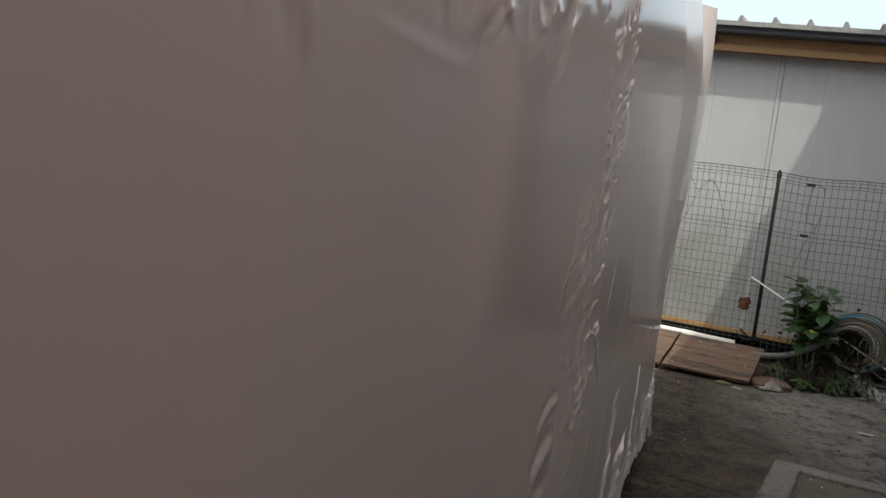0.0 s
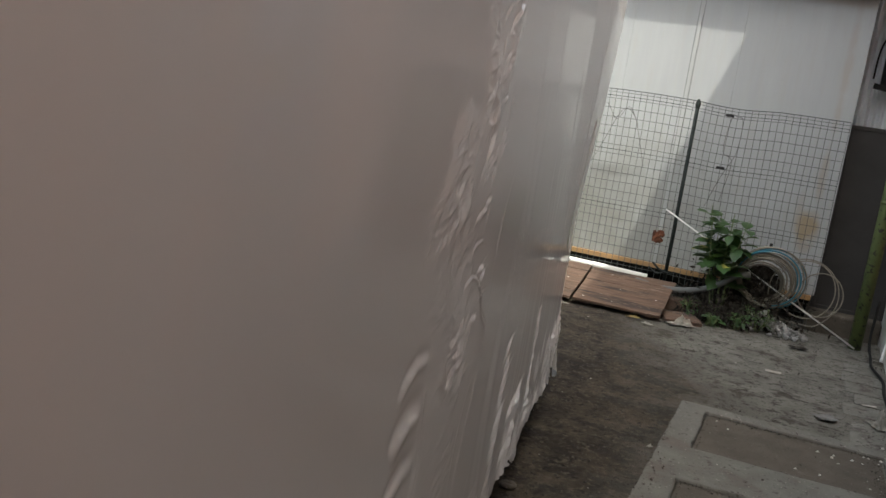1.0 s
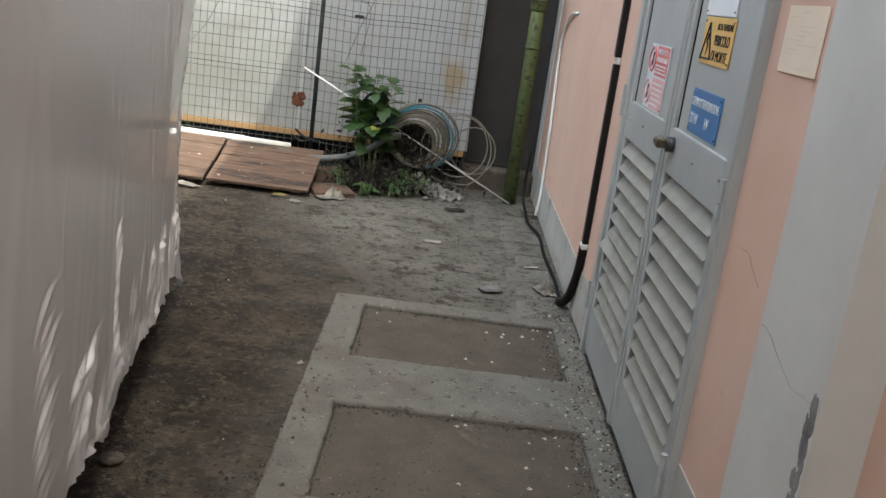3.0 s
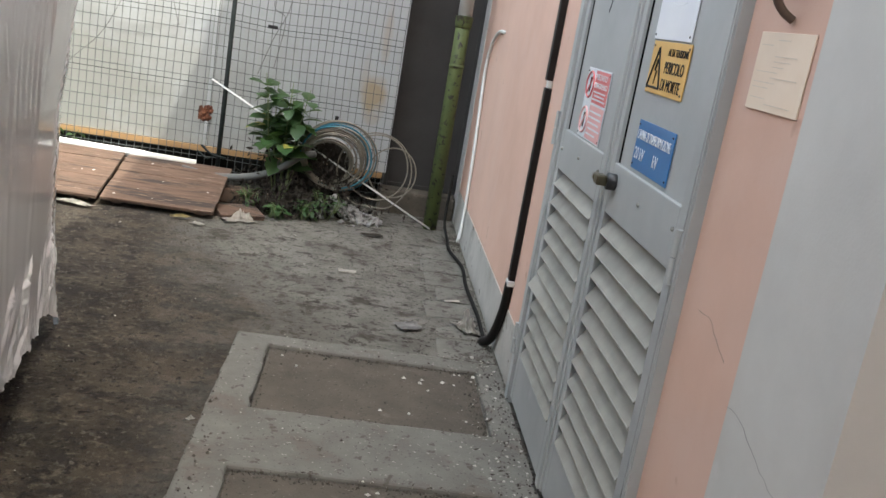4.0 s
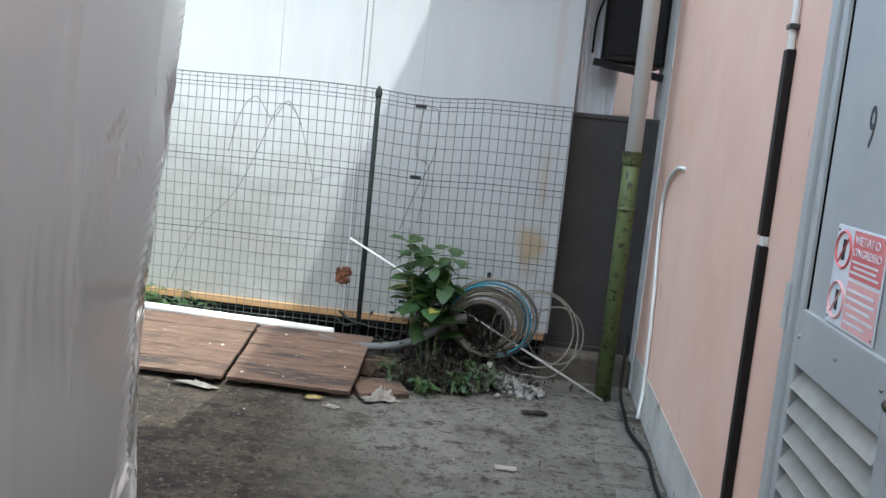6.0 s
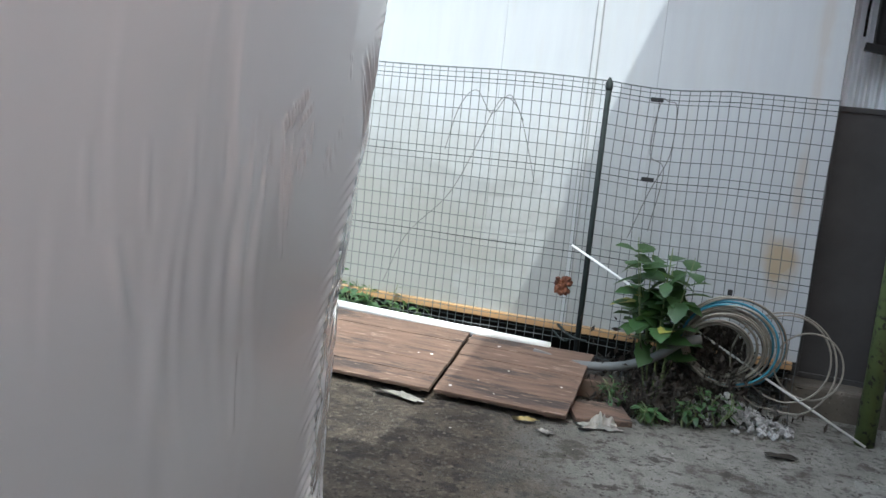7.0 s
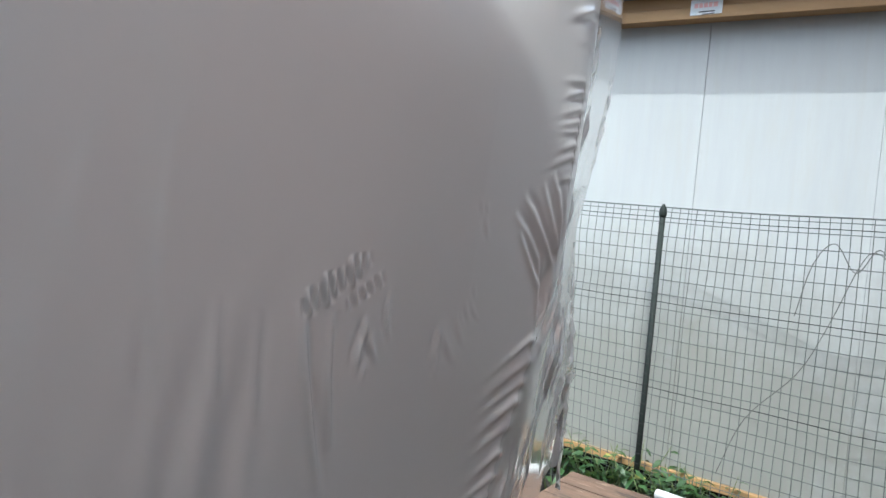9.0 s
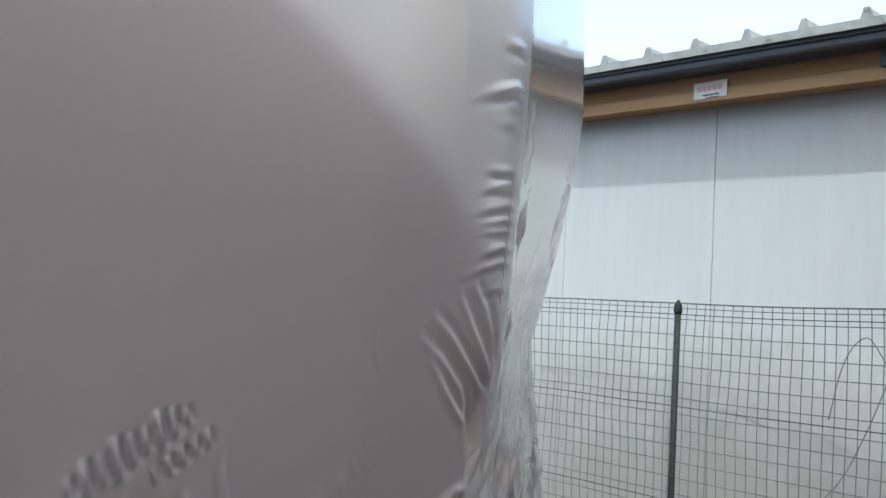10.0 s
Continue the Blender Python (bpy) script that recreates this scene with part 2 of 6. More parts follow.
def panel_dirt_and_shade():
    """The long dusty splash mark on the lower panels, with fence shade painted in."""
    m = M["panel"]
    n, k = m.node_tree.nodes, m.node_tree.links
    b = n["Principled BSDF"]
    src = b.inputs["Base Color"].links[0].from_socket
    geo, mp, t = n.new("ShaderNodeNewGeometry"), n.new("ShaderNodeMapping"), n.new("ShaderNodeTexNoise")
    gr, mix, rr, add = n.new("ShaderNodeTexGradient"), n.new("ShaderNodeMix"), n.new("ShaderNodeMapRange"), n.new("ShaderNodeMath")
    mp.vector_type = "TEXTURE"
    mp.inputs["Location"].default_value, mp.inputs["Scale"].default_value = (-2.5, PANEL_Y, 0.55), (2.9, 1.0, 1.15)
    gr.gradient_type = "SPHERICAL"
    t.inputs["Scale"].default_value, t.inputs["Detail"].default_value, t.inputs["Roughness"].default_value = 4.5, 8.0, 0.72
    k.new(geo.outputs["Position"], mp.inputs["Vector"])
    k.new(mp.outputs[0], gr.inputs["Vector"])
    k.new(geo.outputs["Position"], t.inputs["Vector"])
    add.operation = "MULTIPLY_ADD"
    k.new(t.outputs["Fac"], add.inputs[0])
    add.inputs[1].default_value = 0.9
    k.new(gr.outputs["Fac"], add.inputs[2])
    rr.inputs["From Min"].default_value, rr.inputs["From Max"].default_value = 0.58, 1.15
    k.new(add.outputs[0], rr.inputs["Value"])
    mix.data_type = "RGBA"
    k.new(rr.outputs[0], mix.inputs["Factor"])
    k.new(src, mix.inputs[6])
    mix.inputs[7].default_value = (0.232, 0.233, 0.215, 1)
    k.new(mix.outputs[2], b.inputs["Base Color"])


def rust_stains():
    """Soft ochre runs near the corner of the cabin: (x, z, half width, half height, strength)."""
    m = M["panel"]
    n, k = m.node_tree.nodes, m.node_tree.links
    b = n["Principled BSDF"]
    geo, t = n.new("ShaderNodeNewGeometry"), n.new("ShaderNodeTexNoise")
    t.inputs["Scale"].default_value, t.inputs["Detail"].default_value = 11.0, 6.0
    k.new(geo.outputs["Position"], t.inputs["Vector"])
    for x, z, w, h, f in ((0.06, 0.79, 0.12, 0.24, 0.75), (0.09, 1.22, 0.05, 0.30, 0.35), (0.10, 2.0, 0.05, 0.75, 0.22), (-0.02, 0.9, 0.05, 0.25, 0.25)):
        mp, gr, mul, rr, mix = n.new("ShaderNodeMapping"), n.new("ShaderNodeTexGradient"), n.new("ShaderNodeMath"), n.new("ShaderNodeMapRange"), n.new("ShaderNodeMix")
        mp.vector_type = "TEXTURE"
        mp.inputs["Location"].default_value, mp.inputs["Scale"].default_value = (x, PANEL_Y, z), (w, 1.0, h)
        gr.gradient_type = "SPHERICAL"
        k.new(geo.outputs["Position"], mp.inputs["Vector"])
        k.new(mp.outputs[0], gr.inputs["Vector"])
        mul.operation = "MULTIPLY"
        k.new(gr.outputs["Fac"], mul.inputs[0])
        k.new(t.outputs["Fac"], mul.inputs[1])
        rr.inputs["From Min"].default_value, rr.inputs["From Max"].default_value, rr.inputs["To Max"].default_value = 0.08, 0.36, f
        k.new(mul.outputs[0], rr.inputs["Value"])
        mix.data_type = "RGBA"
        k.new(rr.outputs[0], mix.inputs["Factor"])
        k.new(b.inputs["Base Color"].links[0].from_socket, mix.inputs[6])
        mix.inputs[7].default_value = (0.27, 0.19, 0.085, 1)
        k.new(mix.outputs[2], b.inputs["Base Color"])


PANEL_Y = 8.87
panel_dirt_and_shade()
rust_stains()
M["leaf"] = leaf_mat()
M["leaf_yellow"] = mat("yellowing_leaf", (0.30, 0.26, 0.05), (0.22, 0.24, 0.05), 12, 0.55, 0, 0.15)


def ground_mat():
    """Trodden earth that gives way to dusty concrete towards the wall."""
    m = bpy.data.materials.new("earth_and_concrete")
    m.use_nodes = True
    nt = m.node_tree
    n, k = nt.nodes, nt.links
    b = n["Principled BSDF"]
    tc = n.new("ShaderNodeTexCoord")
    def noise_tex(sc, det=6.0, r=0.62):
        t = n.new("ShaderNodeTexNoise")
        t.inputs["Scale"].default_value, t.inputs["Detail"].default_value, t.inputs["Roughness"].default_value = sc, det, r
        k.new(tc.outputs["Object"], t.inputs["Vector"])
        return t.outputs["Fac"]
    def rng(src, a, bb, c=0.0, d=1.0):
        r = n.new("ShaderNodeMapRange")
        for nm, v in (("From Min", a), ("From Max", bb), ("To Min", c), ("To Max", d)):
            r.inputs[nm].default_value = v
        k.new(src, r.inputs["Value"])
        return r.outputs[0]
    def mixc(f, a, bb):
        x = n.new("ShaderNodeMix")
        x.data_type = "RGBA"
        k.new(f, x.inputs["Factor"])
        for s, v in ((6, a), (7, bb)):
            if isinstance(v, tuple):
                x.inputs[s].default_value = (*v, 1)
            else:
                k.new(v, x.inputs[s])
        return x.outputs[2]
    def math_(op, a, bb):
        x = n.new("ShaderNodeMath")
        x.operation = op
        for i, v in enumerate((a, bb)):
            if isinstance(v, float):
                x.inputs[i].default_value = v
            else:
                k.new(v, x.inputs[i])
        return x.outputs[0]
    big, mid, small, grit = noise_tex(0.9), noise_tex(4.5), noise_tex(22.0), noise_tex(120.0, 3.0)
    earth = mixc(rng(mid, 0.38, 0.62), (0.066, 0.052, 0.037), (0.023, 0.0178, 0.013))
    earth = mixc(rng(noise_tex(2.2), 0.53, 0.66), earth, (0.084, 0.068, 0.049))
    earth = mixc(rng(noise_tex(28.0, 6.0, 0.7), 0.52, 0.66), earth, (0.115, 0.097, 0.073))
    earth = mixc(rng(noise_tex(9.0), 0.54, 0.62), earth, (0.026, 0.021, 0.017))
    earth = mixc(rng(noise_tex(34.0, 4.0), 0.57, 0.64), earth, (0.017, 0.014, 0.011))
    slab = mixc(rng(mid, 0.35, 0.65), (0.212, 0.203, 0.178), (0.130, 0.123, 0.105))
    slab = mixc(rng(small, 0.55, 0.64), slab, (0.078, 0.071, 0.058))
    slab = mixc(rng(noise_tex(3.2, 8.0, 0.72), 0.55, 0.62), slab, (0.070, 0.063, 0.050))
    slab = mixc(rng(noise_tex(7.0, 8.0, 0.75), 0.57, 0.62), slab, (0.052, 0.045, 0.036))
    for col_, sc, at in (((0.26, 0.25, 0.22), 80.0, 0.65), ((0.045, 0.038, 0.03), 48.0, 0.62), ((0.05, 0.042, 0.034), 13.0, 0.66)):
        slab = mixc(rng(noise_tex(sc, 3.0), at, at + 0.05), slab, col_)
    sp = n.new("ShaderNodeSeparateXYZ")
    k.new(tc.outputs["Object"], sp.inputs[0])
    # the edge of the concrete wanders from x -0.2 near the covers to -0.9 by the fence
    edge = math_("ADD", sp.outputs["X"], rng(sp.outputs["Y"], 5.5, 8.4, 0.12, 0.88))
    f = math_("ADD", edge, math_("MULTIPLY", math_("SUBTRACT", big, 0.5), 1.5))
    f = math_("ADD", f, math_("MULTIPLY", math_("SUBTRACT", mid, 0.5), 0.7))
    k.new(mixc(rng(f, -0.48, 0.34), earth, slab), b.inputs["Base Color"])
    b.inputs["Roughness"].default_value = 0.93
    b.inputs["Specular IOR Level"].default_value = 0.25
    h = math_("ADD", math_("MULTIPLY", mid, 1.0), math_("ADD", math_("MULTIPLY", small, 0.8), math_("MULTIPLY", grit, 0.5)))
    bp = n.new("ShaderNodeBump")
    bp.inputs["Strength"].default_value, bp.inputs["Distance"].default_value = 1.0, 0.034
    k.new(h, bp.inputs["Height"])
    k.new(bp.outputs[0], b.inputs["Normal"])
    return m


M["ground"] = ground_mat()


# ---- helpers for meshes ----
ORIGIN = {}


def thing(name, label, category, at=(0, 0, 0), group="", kind=""):
    ob = new(name)
    ob.empty_display_size = 0.05
    ob.location = at
    ORIGIN[ob.name] = Vector(at)
    return tagged(ob, label, category, group, kind)


def finish(name, bm, material, smooth=False):
    bmesh.ops.recalc_face_normals(bm, faces=bm.faces)
    me = bpy.data.meshes.new(name)
    bm.to_mesh(me)
    bm.free()
    for mm in (material if isinstance(material, list) else [material]):
        me.materials.append(mm)
    if smooth:
        me.shade_smooth()
    return me


def part(name, bm, material, parent, label="", smooth=False, kind=""):
    """Links a bmesh, given in world places, as one mesh under a thing or part."""
    o = ORIGIN[parent.name]
    if isinstance(bm, bpy.types.Mesh):
        me = bm
    else:
        bmesh.ops.translate(bm, verts=bm.verts, vec=-o)
        me = finish(name, bm, material, smooth)
    ob = new(name, me)
    ob.parent = parent
    ORIGIN[ob.name] = o
    return tagged(ob, label, "", "", kind)


def single(name, bm, material, label, category, group="", kind="", smooth=False, at=None):
    """A top-level thing of one mesh."""
    if at is None:
        lo = [min(v.co[i] for v in bm.verts) for i in range(3)]
        hi = [max(v.co[i] for v in bm.verts) for i in range(3)]
        at = ((lo[0] + hi[0]) / 2, (lo[1] + hi[1]) / 2, lo[2])
    if kind == "structure":
        at = (0, 0, 0)
    bmesh.ops.translate(bm, verts=bm.verts, vec=-Vector(at))
    ob = new(name, finish(name, bm, material, smooth))
    ob.location = at
    ORIGIN[ob.name] = Vector(at)
    return tagged(ob, label, category, group, kind)


def box(bm, x0, x1, y0, y1, z0, z1, bevel=0.0, m=None):
    """Adds a box, with rounded edges if asked; m turns it about its middle."""
    g = bmesh.ops.create_cube(bm, size=1)
    vs = g["verts"]
    s = Matrix.Diagonal((x1 - x0, y1 - y0, z1 - z0, 1))
    c = Matrix.Translation(((x0 + x1) / 2, (y0 + y1) / 2, (z0 + z1) / 2))
    bmesh.ops.transform(bm, matrix=c @ (m or Matrix()) @ s, verts=vs)
    if bevel:
        es = list({e for v in vs for e in v.link_edges})
        bmesh.ops.bevel(bm, geom=es, offset=bevel, segments=2, affect="EDGES", profile=0.5)
    return bm


def boxm(*a, **k):
    return box(bmesh.new(), *a, **k)


def smooth_path(pts, per=8):
    """Catmull-Rom through the points."""
    p = [Vector(q) for q in pts]
    p = [p[0] * 2 - p[1]] + p + [p[-1] * 2 - p[-2]]
    out = []
    for i in range(1, len(p) - 2):
        for j in range(per):
            t = j / per
            a, b, c, d = p[i - 1], p[i], p[i + 1], p[i + 2]
            out.append(0.5 * ((2 * b) + (c - a) * t + (2 * a - 5 * b + 4 * c - d) * t * t + (3 * b - a - 3 * c + d) * t ** 3))
    out.append(p[-2])
    return out


def tube(bm, pts, r, sides=8, caps=True):
    """A round tube along points; r is one radius or one for each point."""
    pts = [Vector(p) for p in pts]
    rs = r if isinstance(r, (list, tuple)) else [r] * len(pts)
    rings, up = [], None
    for i, p in enumerate(pts):
        d = (pts[min(i + 1, len(pts) - 1)] - pts[max(i - 1, 0)]).normalized()
        if up is None:
            up = Vector((0, 0, 1)) if abs(d.z) < 0.9 else Vector((1, 0, 0))
        u = (up - d * up.dot(d)).normalized()
        w = d.cross(u)
        up = u
        rings.append([bm.verts.new(p + (u * math.cos(a) + w * math.sin(a)) * rs[i]) for a in [2 * math.pi * j / sides for j in range(sides)]])
    for a, b in zip(rings, rings[1:]):
        for j in range(sides):
            bm.faces.new((a[j], a[(j + 1) % sides], b[(j + 1) % sides], b[j]))
    if caps:
        bm.faces.new(rings[0][::-1])
        bm.faces.new(rings[-1])
    return bm


def tubem(pts, r, sides=8):
    return tube(bmesh.new(), pts, r, sides)


def letters(text, size, at, parent, material, width=None, name="lettering"):
    """Flat lettering on the wall that faces -x; at is the left end of the base line as one reads it."""
    cu = bpy.data.curves.new("text", "FONT")
    cu.body, cu.size, cu.extrude = text, size, 0.0006
    tmp = new("text", cu)
    bpy.context.view_layer.update()
    me = bpy.data.meshes.new_from_object(tmp.evaluated_get(bpy.context.evaluated_depsgraph_get()))
    bpy.data.objects.remove(tmp)
    xs = [v.co.x for v in me.vertices]
    k = width / (max(xs) - min(xs)) if width else 1.0
    me.transform(Matrix(((0, 0, -1, at[0]), (-k, 0, 0, at[1] + k * min(xs)), (0, 1, 0, at[2]), (0, 0, 0, 1))))
    me.transform(Matrix.Translation(-ORIGIN[parent.name]))
    me.materials.clear()
    me.materials.append(material)
    return part(name, me, material, parent)


# ---- ground ----
WALL, FENCE, PANEL = 0.757, 8.62, 8.87


def paving_height(x, y):
    """Top of whatever one treads on: surround, sunken covers, slabs or bare ground."""
    if x > -0.375 and 4.12 < y < 6.10:
        inside = -0.224 < x < 0.624 and (4.343 < y < 4.947 or 5.393 < y < 5.977)
        return 0.000 if inside else 0.012
    if x > -0.40 and y < 4.12:
        return 0.009
    return ground_height(x, y)


def ground_height(x, y):
    earth = max(0.0, min(1.0, (-0.15 - x - max(0.0, (y - 5.5) * 0.25)) * 2))
    return (0.006 + 0.018 * earth) * noise.noise((x * 1.7, y * 1.7, 0)) + 0.006 * earth * noise.noise((x * 9, y * 9, 4)) - 0.008


def build_ground():
    xs = [-60, -12, -5] + [-3.4 + 0.06 * i for i in range(72)] + [1.4, 5, 12, 60]
    ys = [-60, -12, -4] + [-1.0 + 0.06 * i for i in range(175)] + [9.7, 11, 14, 20, 60, 300]
    verts = [(x, y, ground_height(x, y) if abs(x) < 3.5 and -1.1 < y < 9.5 else -0.01) for y in ys for x in xs]
    w = len(xs)
    faces = [(j * w + i, j * w + i + 1, (j + 1) * w + i + 1, (j + 1) * w + i) for j in range(len(ys) - 1) for i in range(w - 1)]
    me = bpy.data.meshes.new("ground")
    me.from_pydata(verts, [], faces)
    me.materials.append(M["ground"])
    me.shade_smooth()
    return tagged(new("ground", me), "trodden brown earth with patches of dusty concrete", "ground", kind="structure")


build_ground()


# ---- pink substation building ----
def wall(name, pieces, label):
    """A wall of butted pieces (x0, x1, y0, y1, z0, z1, material)."""
    bm = bmesh.new()
    mats = []
    for *b6, m in pieces:
        before = set(bm.faces)
        box(bm, *b6)
        if m not in mats:
            mats.append(m)
        for f in bm.faces:
            if f not in before:
                f.material_index = mats.index(m)
    return single(name, bm, mats, label, "wall", kind="structure")


D0, D1, DTOP = 4.245, 5.785, 2.36
X1 = WALL + 0.32
wall("wall_east", [
    (WALL, X1, 3.90, D0, 0.30, 6.2, M["pink"]),
    (WALL - 0.004, X1, 3.90, D0, -0.1, 0.30, M["plinth"]),
    (WALL, X1, D0, D1, DTOP, 6.2, M["pink"]),
    (WALL, X1, D1, 8.86, 0.24, 6.2, M["pink"]),
    (WALL - 0.004, X1, D1, 8.86, -0.1, 0.24, M["plinth"]),
    (WALL - 0.006, X1, 8.86, 9.45, -0.1, 6.2, M["flaking"]),
], "pink plastered wall with a grey plinth")
wall("wall_pilaster", [(WALL - 0.008, X1, 3.54, 3.90, -0.1, 6.85, M["grey_plaster"])], "grey painted plaster pilaster, cracked and chipped")
wall("wall_south", [(WALL + 0.095, X1, -3.1, 3.54, -0.1, 6.85, M["pink"])], "pink plastered wall of the taller building")
# dark sheet behind the louvres, painted as the unlit inside
wall("wall_behind_door", [(X1, X1 + 0.05, D0 - 0.1, D1 + 0.1, -0.1, DTOP + 0.1, M["shadow_gap"])], "dark sheet standing in for the unlit inside of the substation")
wall("roof_slab", [(WALL + 0.001, 6.0, 3.545, 9.44, 6.2, 6.24, M["grey_plaster"]), (WALL + 0.101, 6.0, -3.1, 3.545, 6.85, 6.89, M["grey_plaster"])], "flat grey roof edge of the buildings")
# added wall behind the camera, never in view; it blocks sky and shows in reflections
wall("wall_rear", [(-9.0, X1, -3.4, -3.1, -0.1, 7.5, M["grey_plaster"])], "added plain grey wall closing the yard out of view")
wall("wall_inner", [(6.0, 6.1, -3.4, 9.45, -0.1, 6.2, M["pink"]), (X1, 6.0, 9.35, 9.45, -0.1, 6.2, M["pink"])], "pink plastered back wall")


def wall_scars():
    """Crack and knocked-off patch on the pilaster."""
    th = thing("wall_crack", "jagged crack and knocked-off patch in grey plaster", "crack", (WALL - 0.009, 3.8, 0.7), kind="structure")
    rnd = random.Random(5)
    x = WALL - 0.0095
    def crack(a, b, n):
        bm = bmesh.new()
        pts = [(x, a[0] + (b[0] - a[0]) * i / n + rnd.uniform(-.004, .004), a[1] + (b[1] - a[1]) * i / n + 0.012 * math.sin(i * 0.5) + rnd.uniform(-.004, .004)) for i in range(n + 1)]
        return tube(bm, pts, [0.0005 * (0.5 + 0.5 * rnd.random()) for _ in pts], 4)
    part("crack", crack((3.90, 0.822), (3.555, 0.770), 16), M["crack"], th, "thin grey crack")
    x = WALL - 0.0005
    part("crack", crack((4.15, 0.925), (3.975, 0.895), 9), M["crack"], th, "thin grey crack")
    x = WALL - 0.0095
    bm = bmesh.new()
    for i in range(60):
        z = 0.50 + 0.30 * rnd.random()
        y = 3.552 + abs(rnd.gauss(0, 0.012))
        r = rnd.uniform(0.008, 0.02)
        g = bmesh.ops.create_icosphere(bm, subdivisions=1, radius=r)["verts"]
        bmesh.ops.transform(bm, matrix=Matrix.Translation((x + 0.002, y, z)) @ Matrix.Diagonal((0.25, 0.6, 1.3, 1)), verts=g)
    part("patch", bm, M["stone"], th, "rough bare mortar")


wall_scars()


# ---- the double metal door ----
def metal_door():
    th = thing("door_1", "closed grey double metal door with louvred lower half", "door", (WALL, 5.0, 0), kind="structure")
    f0, f1 = WALL - 0.028, WALL + 0.05
    bm = bmesh.new()
    for y0, y1, w in ((D0, D0 + 0.022, 0.0), (D0 + 0.022, D0 + 0.055, 0.012), (D1 - 0.05, D1, 0.0)):
        box(bm, f0 + w, f1, y0, y1, 0.0, DTOP, 0.003)
    box(bm, f0, f1, D0 + 0.055, D1 - 0.05, DTOP - 0.06, DTOP, 0.003)
    part("door_frame", bm, M["door"], th)
    # the frame's gap is a solid black strip, its shade painted
    part("frame_gap", boxm(f0 + 0.0085, f0 + 0.0118, D0 + 0.0235, D0 + 0.0285, 0.02, DTOP - 0.062), M["void"], th, "black strip standing in for shade in the frame gap")
    part("frame_bead", boxm(f0 + 0.004, f0 + 0.0118, D0 + 0.036, D0 + 0.047, 0.02, DTOP - 0.062, 0.002), M["door"], th)
    part("frame_bead", boxm(f0 - 0.003, f0 - 0.0003, D0 + 0.003, D0 + 0.010, 0.0, DTOP, 0.001), M["door"], th)
    for leaf_name, a, b in (("door_leaf", D0 + 0.060, 4.995), ("door_leaf", 5.05, D1 - 0.055)):
        x0, x1 = WALL - 0.016, WALL + 0.03
        bm = bmesh.new()
        st = 0.045
        box(bm, x0, x1, a, a + st, 0.03, DTOP - 0.065, 0.003)
        box(bm, x0, x1, b - st, b, 0.03, DTOP - 0.065, 0.003)
        box(bm, x0, x1, a + st, b - st, 0.03, 0.215, 0.003)
        box(bm, x0, x1, a + st, b - st, 0.955, 1.10, 0.003)
        box(bm, x0 + 0.012, x1, a + st, b - st, 1.10, DTOP - 0.11)
        box(bm, x0, x1, a + st, b - st, DTOP - 0.11, DTOP - 0.065, 0.003)
        box(bm, x1 - 0.004, x1, a + st, b - st, 0.215, 0.955)
        leaf = part(leaf_name, bm, M["door"], th)
        # black strip painted as the shade beside the recessed panel
        part("shadow_gap", boxm(x0 + 0.0105, x0 + 0.0125, b - st - 0.013, b - st - 0.0005, 1.102, DTOP - 0.112), M["void"], leaf, "black strip standing in for shade in the leaf gap")
        rnd = random.Random(3)
        n = 11
        pitch = (0.955 - 0.215) / n
        for i in range(n):
            zc = 0.215 + pitch * (i + 0.5)
            sag = rnd.uniform(-1.2, 1.2)
            twist = 0.0
            if b > 5 and i == 4:
                twist = 5.5
            me = bmesh.new()
            box(me, -0.030, 0.026, -(b - a - 2 * st) / 2, (b - a - 2 * st) / 2, -0.0035, 0.0035, 0.002)
            box(me, -0.034, -0.028, -(b - a - 2 * st) / 2, (b - a - 2 * st) / 2, -0.014, 0.0035, 0.002)
            bmesh.ops.transform(me, matrix=pose(WALL + 0.0, (a + b) / 2, zc, twist, -58 + sag, 0), verts=me.verts)
            part("slat", me, M["louvre"], leaf)
        for z, y in ((0.98, b - 0.06), (0.995, a + 0.06), (0.99, (a + b) / 2)):
            s = bmesh.new()
            bmesh.ops.create_uvsphere(s, u_segments=8, v_segments=5, radius=0.006)
            bmesh.ops.translate(s, verts=s.verts, vec=(x0 - 0.001, y, z + 0.05))
            part("rivet", s, M["louvre"], leaf)
    bm = bmesh.new()
    box(bm, WALL - 0.030, WALL + 0.02, 5.003, 5.040, 0.03, DTOP - 0.07, 0.004)
    box(bm, WALL - 0.022, WALL + 0.02, 4.988, 5.055, 0.03, DTOP - 0.07, 0.003)
    part("meeting_bar", bm, M["door"], th)
    for y, z in ((D0 + 0.03, 0.94), (D0 + 0.03, 1.86), (D0 + 0.03, 0.18), (D1 - 0.02, 1.03), (D1 - 0.02, 1.90), (D1 - 0.02, 0.2)):
        bm = bmesh.new()
        tube(bm, [(WALL - 0.034, y, z), (WALL - 0.034, y, z + 0.060)], 0.009, 10)
        tube(bm, [(WALL - 0.034, y, z + 0.063), (WALL - 0.034, y, z + 0.123)], 0.009, 10)
        box(bm, WALL - 0.030, WALL - 0.026, y - 0.025, y + 0.025, z + 0.005, z + 0.118, 0.001)
        part("hinge", bm, M["door"], th)
    # lock cylinder on the meeting bar
    y, z, x = 4.925, 1.05, WALL - 0.03
    lock = part("lock", tubem([(x + 0.02, y - 0.02, z), (x - 0.010, y - 0.02, z)], 0.024, 16), M["dark_metal"], th, "dark round lock plate", True)
    part("barrel", boxm(x - 0.040, x - 0.010, y - 0.026, y + 0.020, z - 0.015, z + 0.015, 0.005), M["brass"], lock, "worn brass lock body")
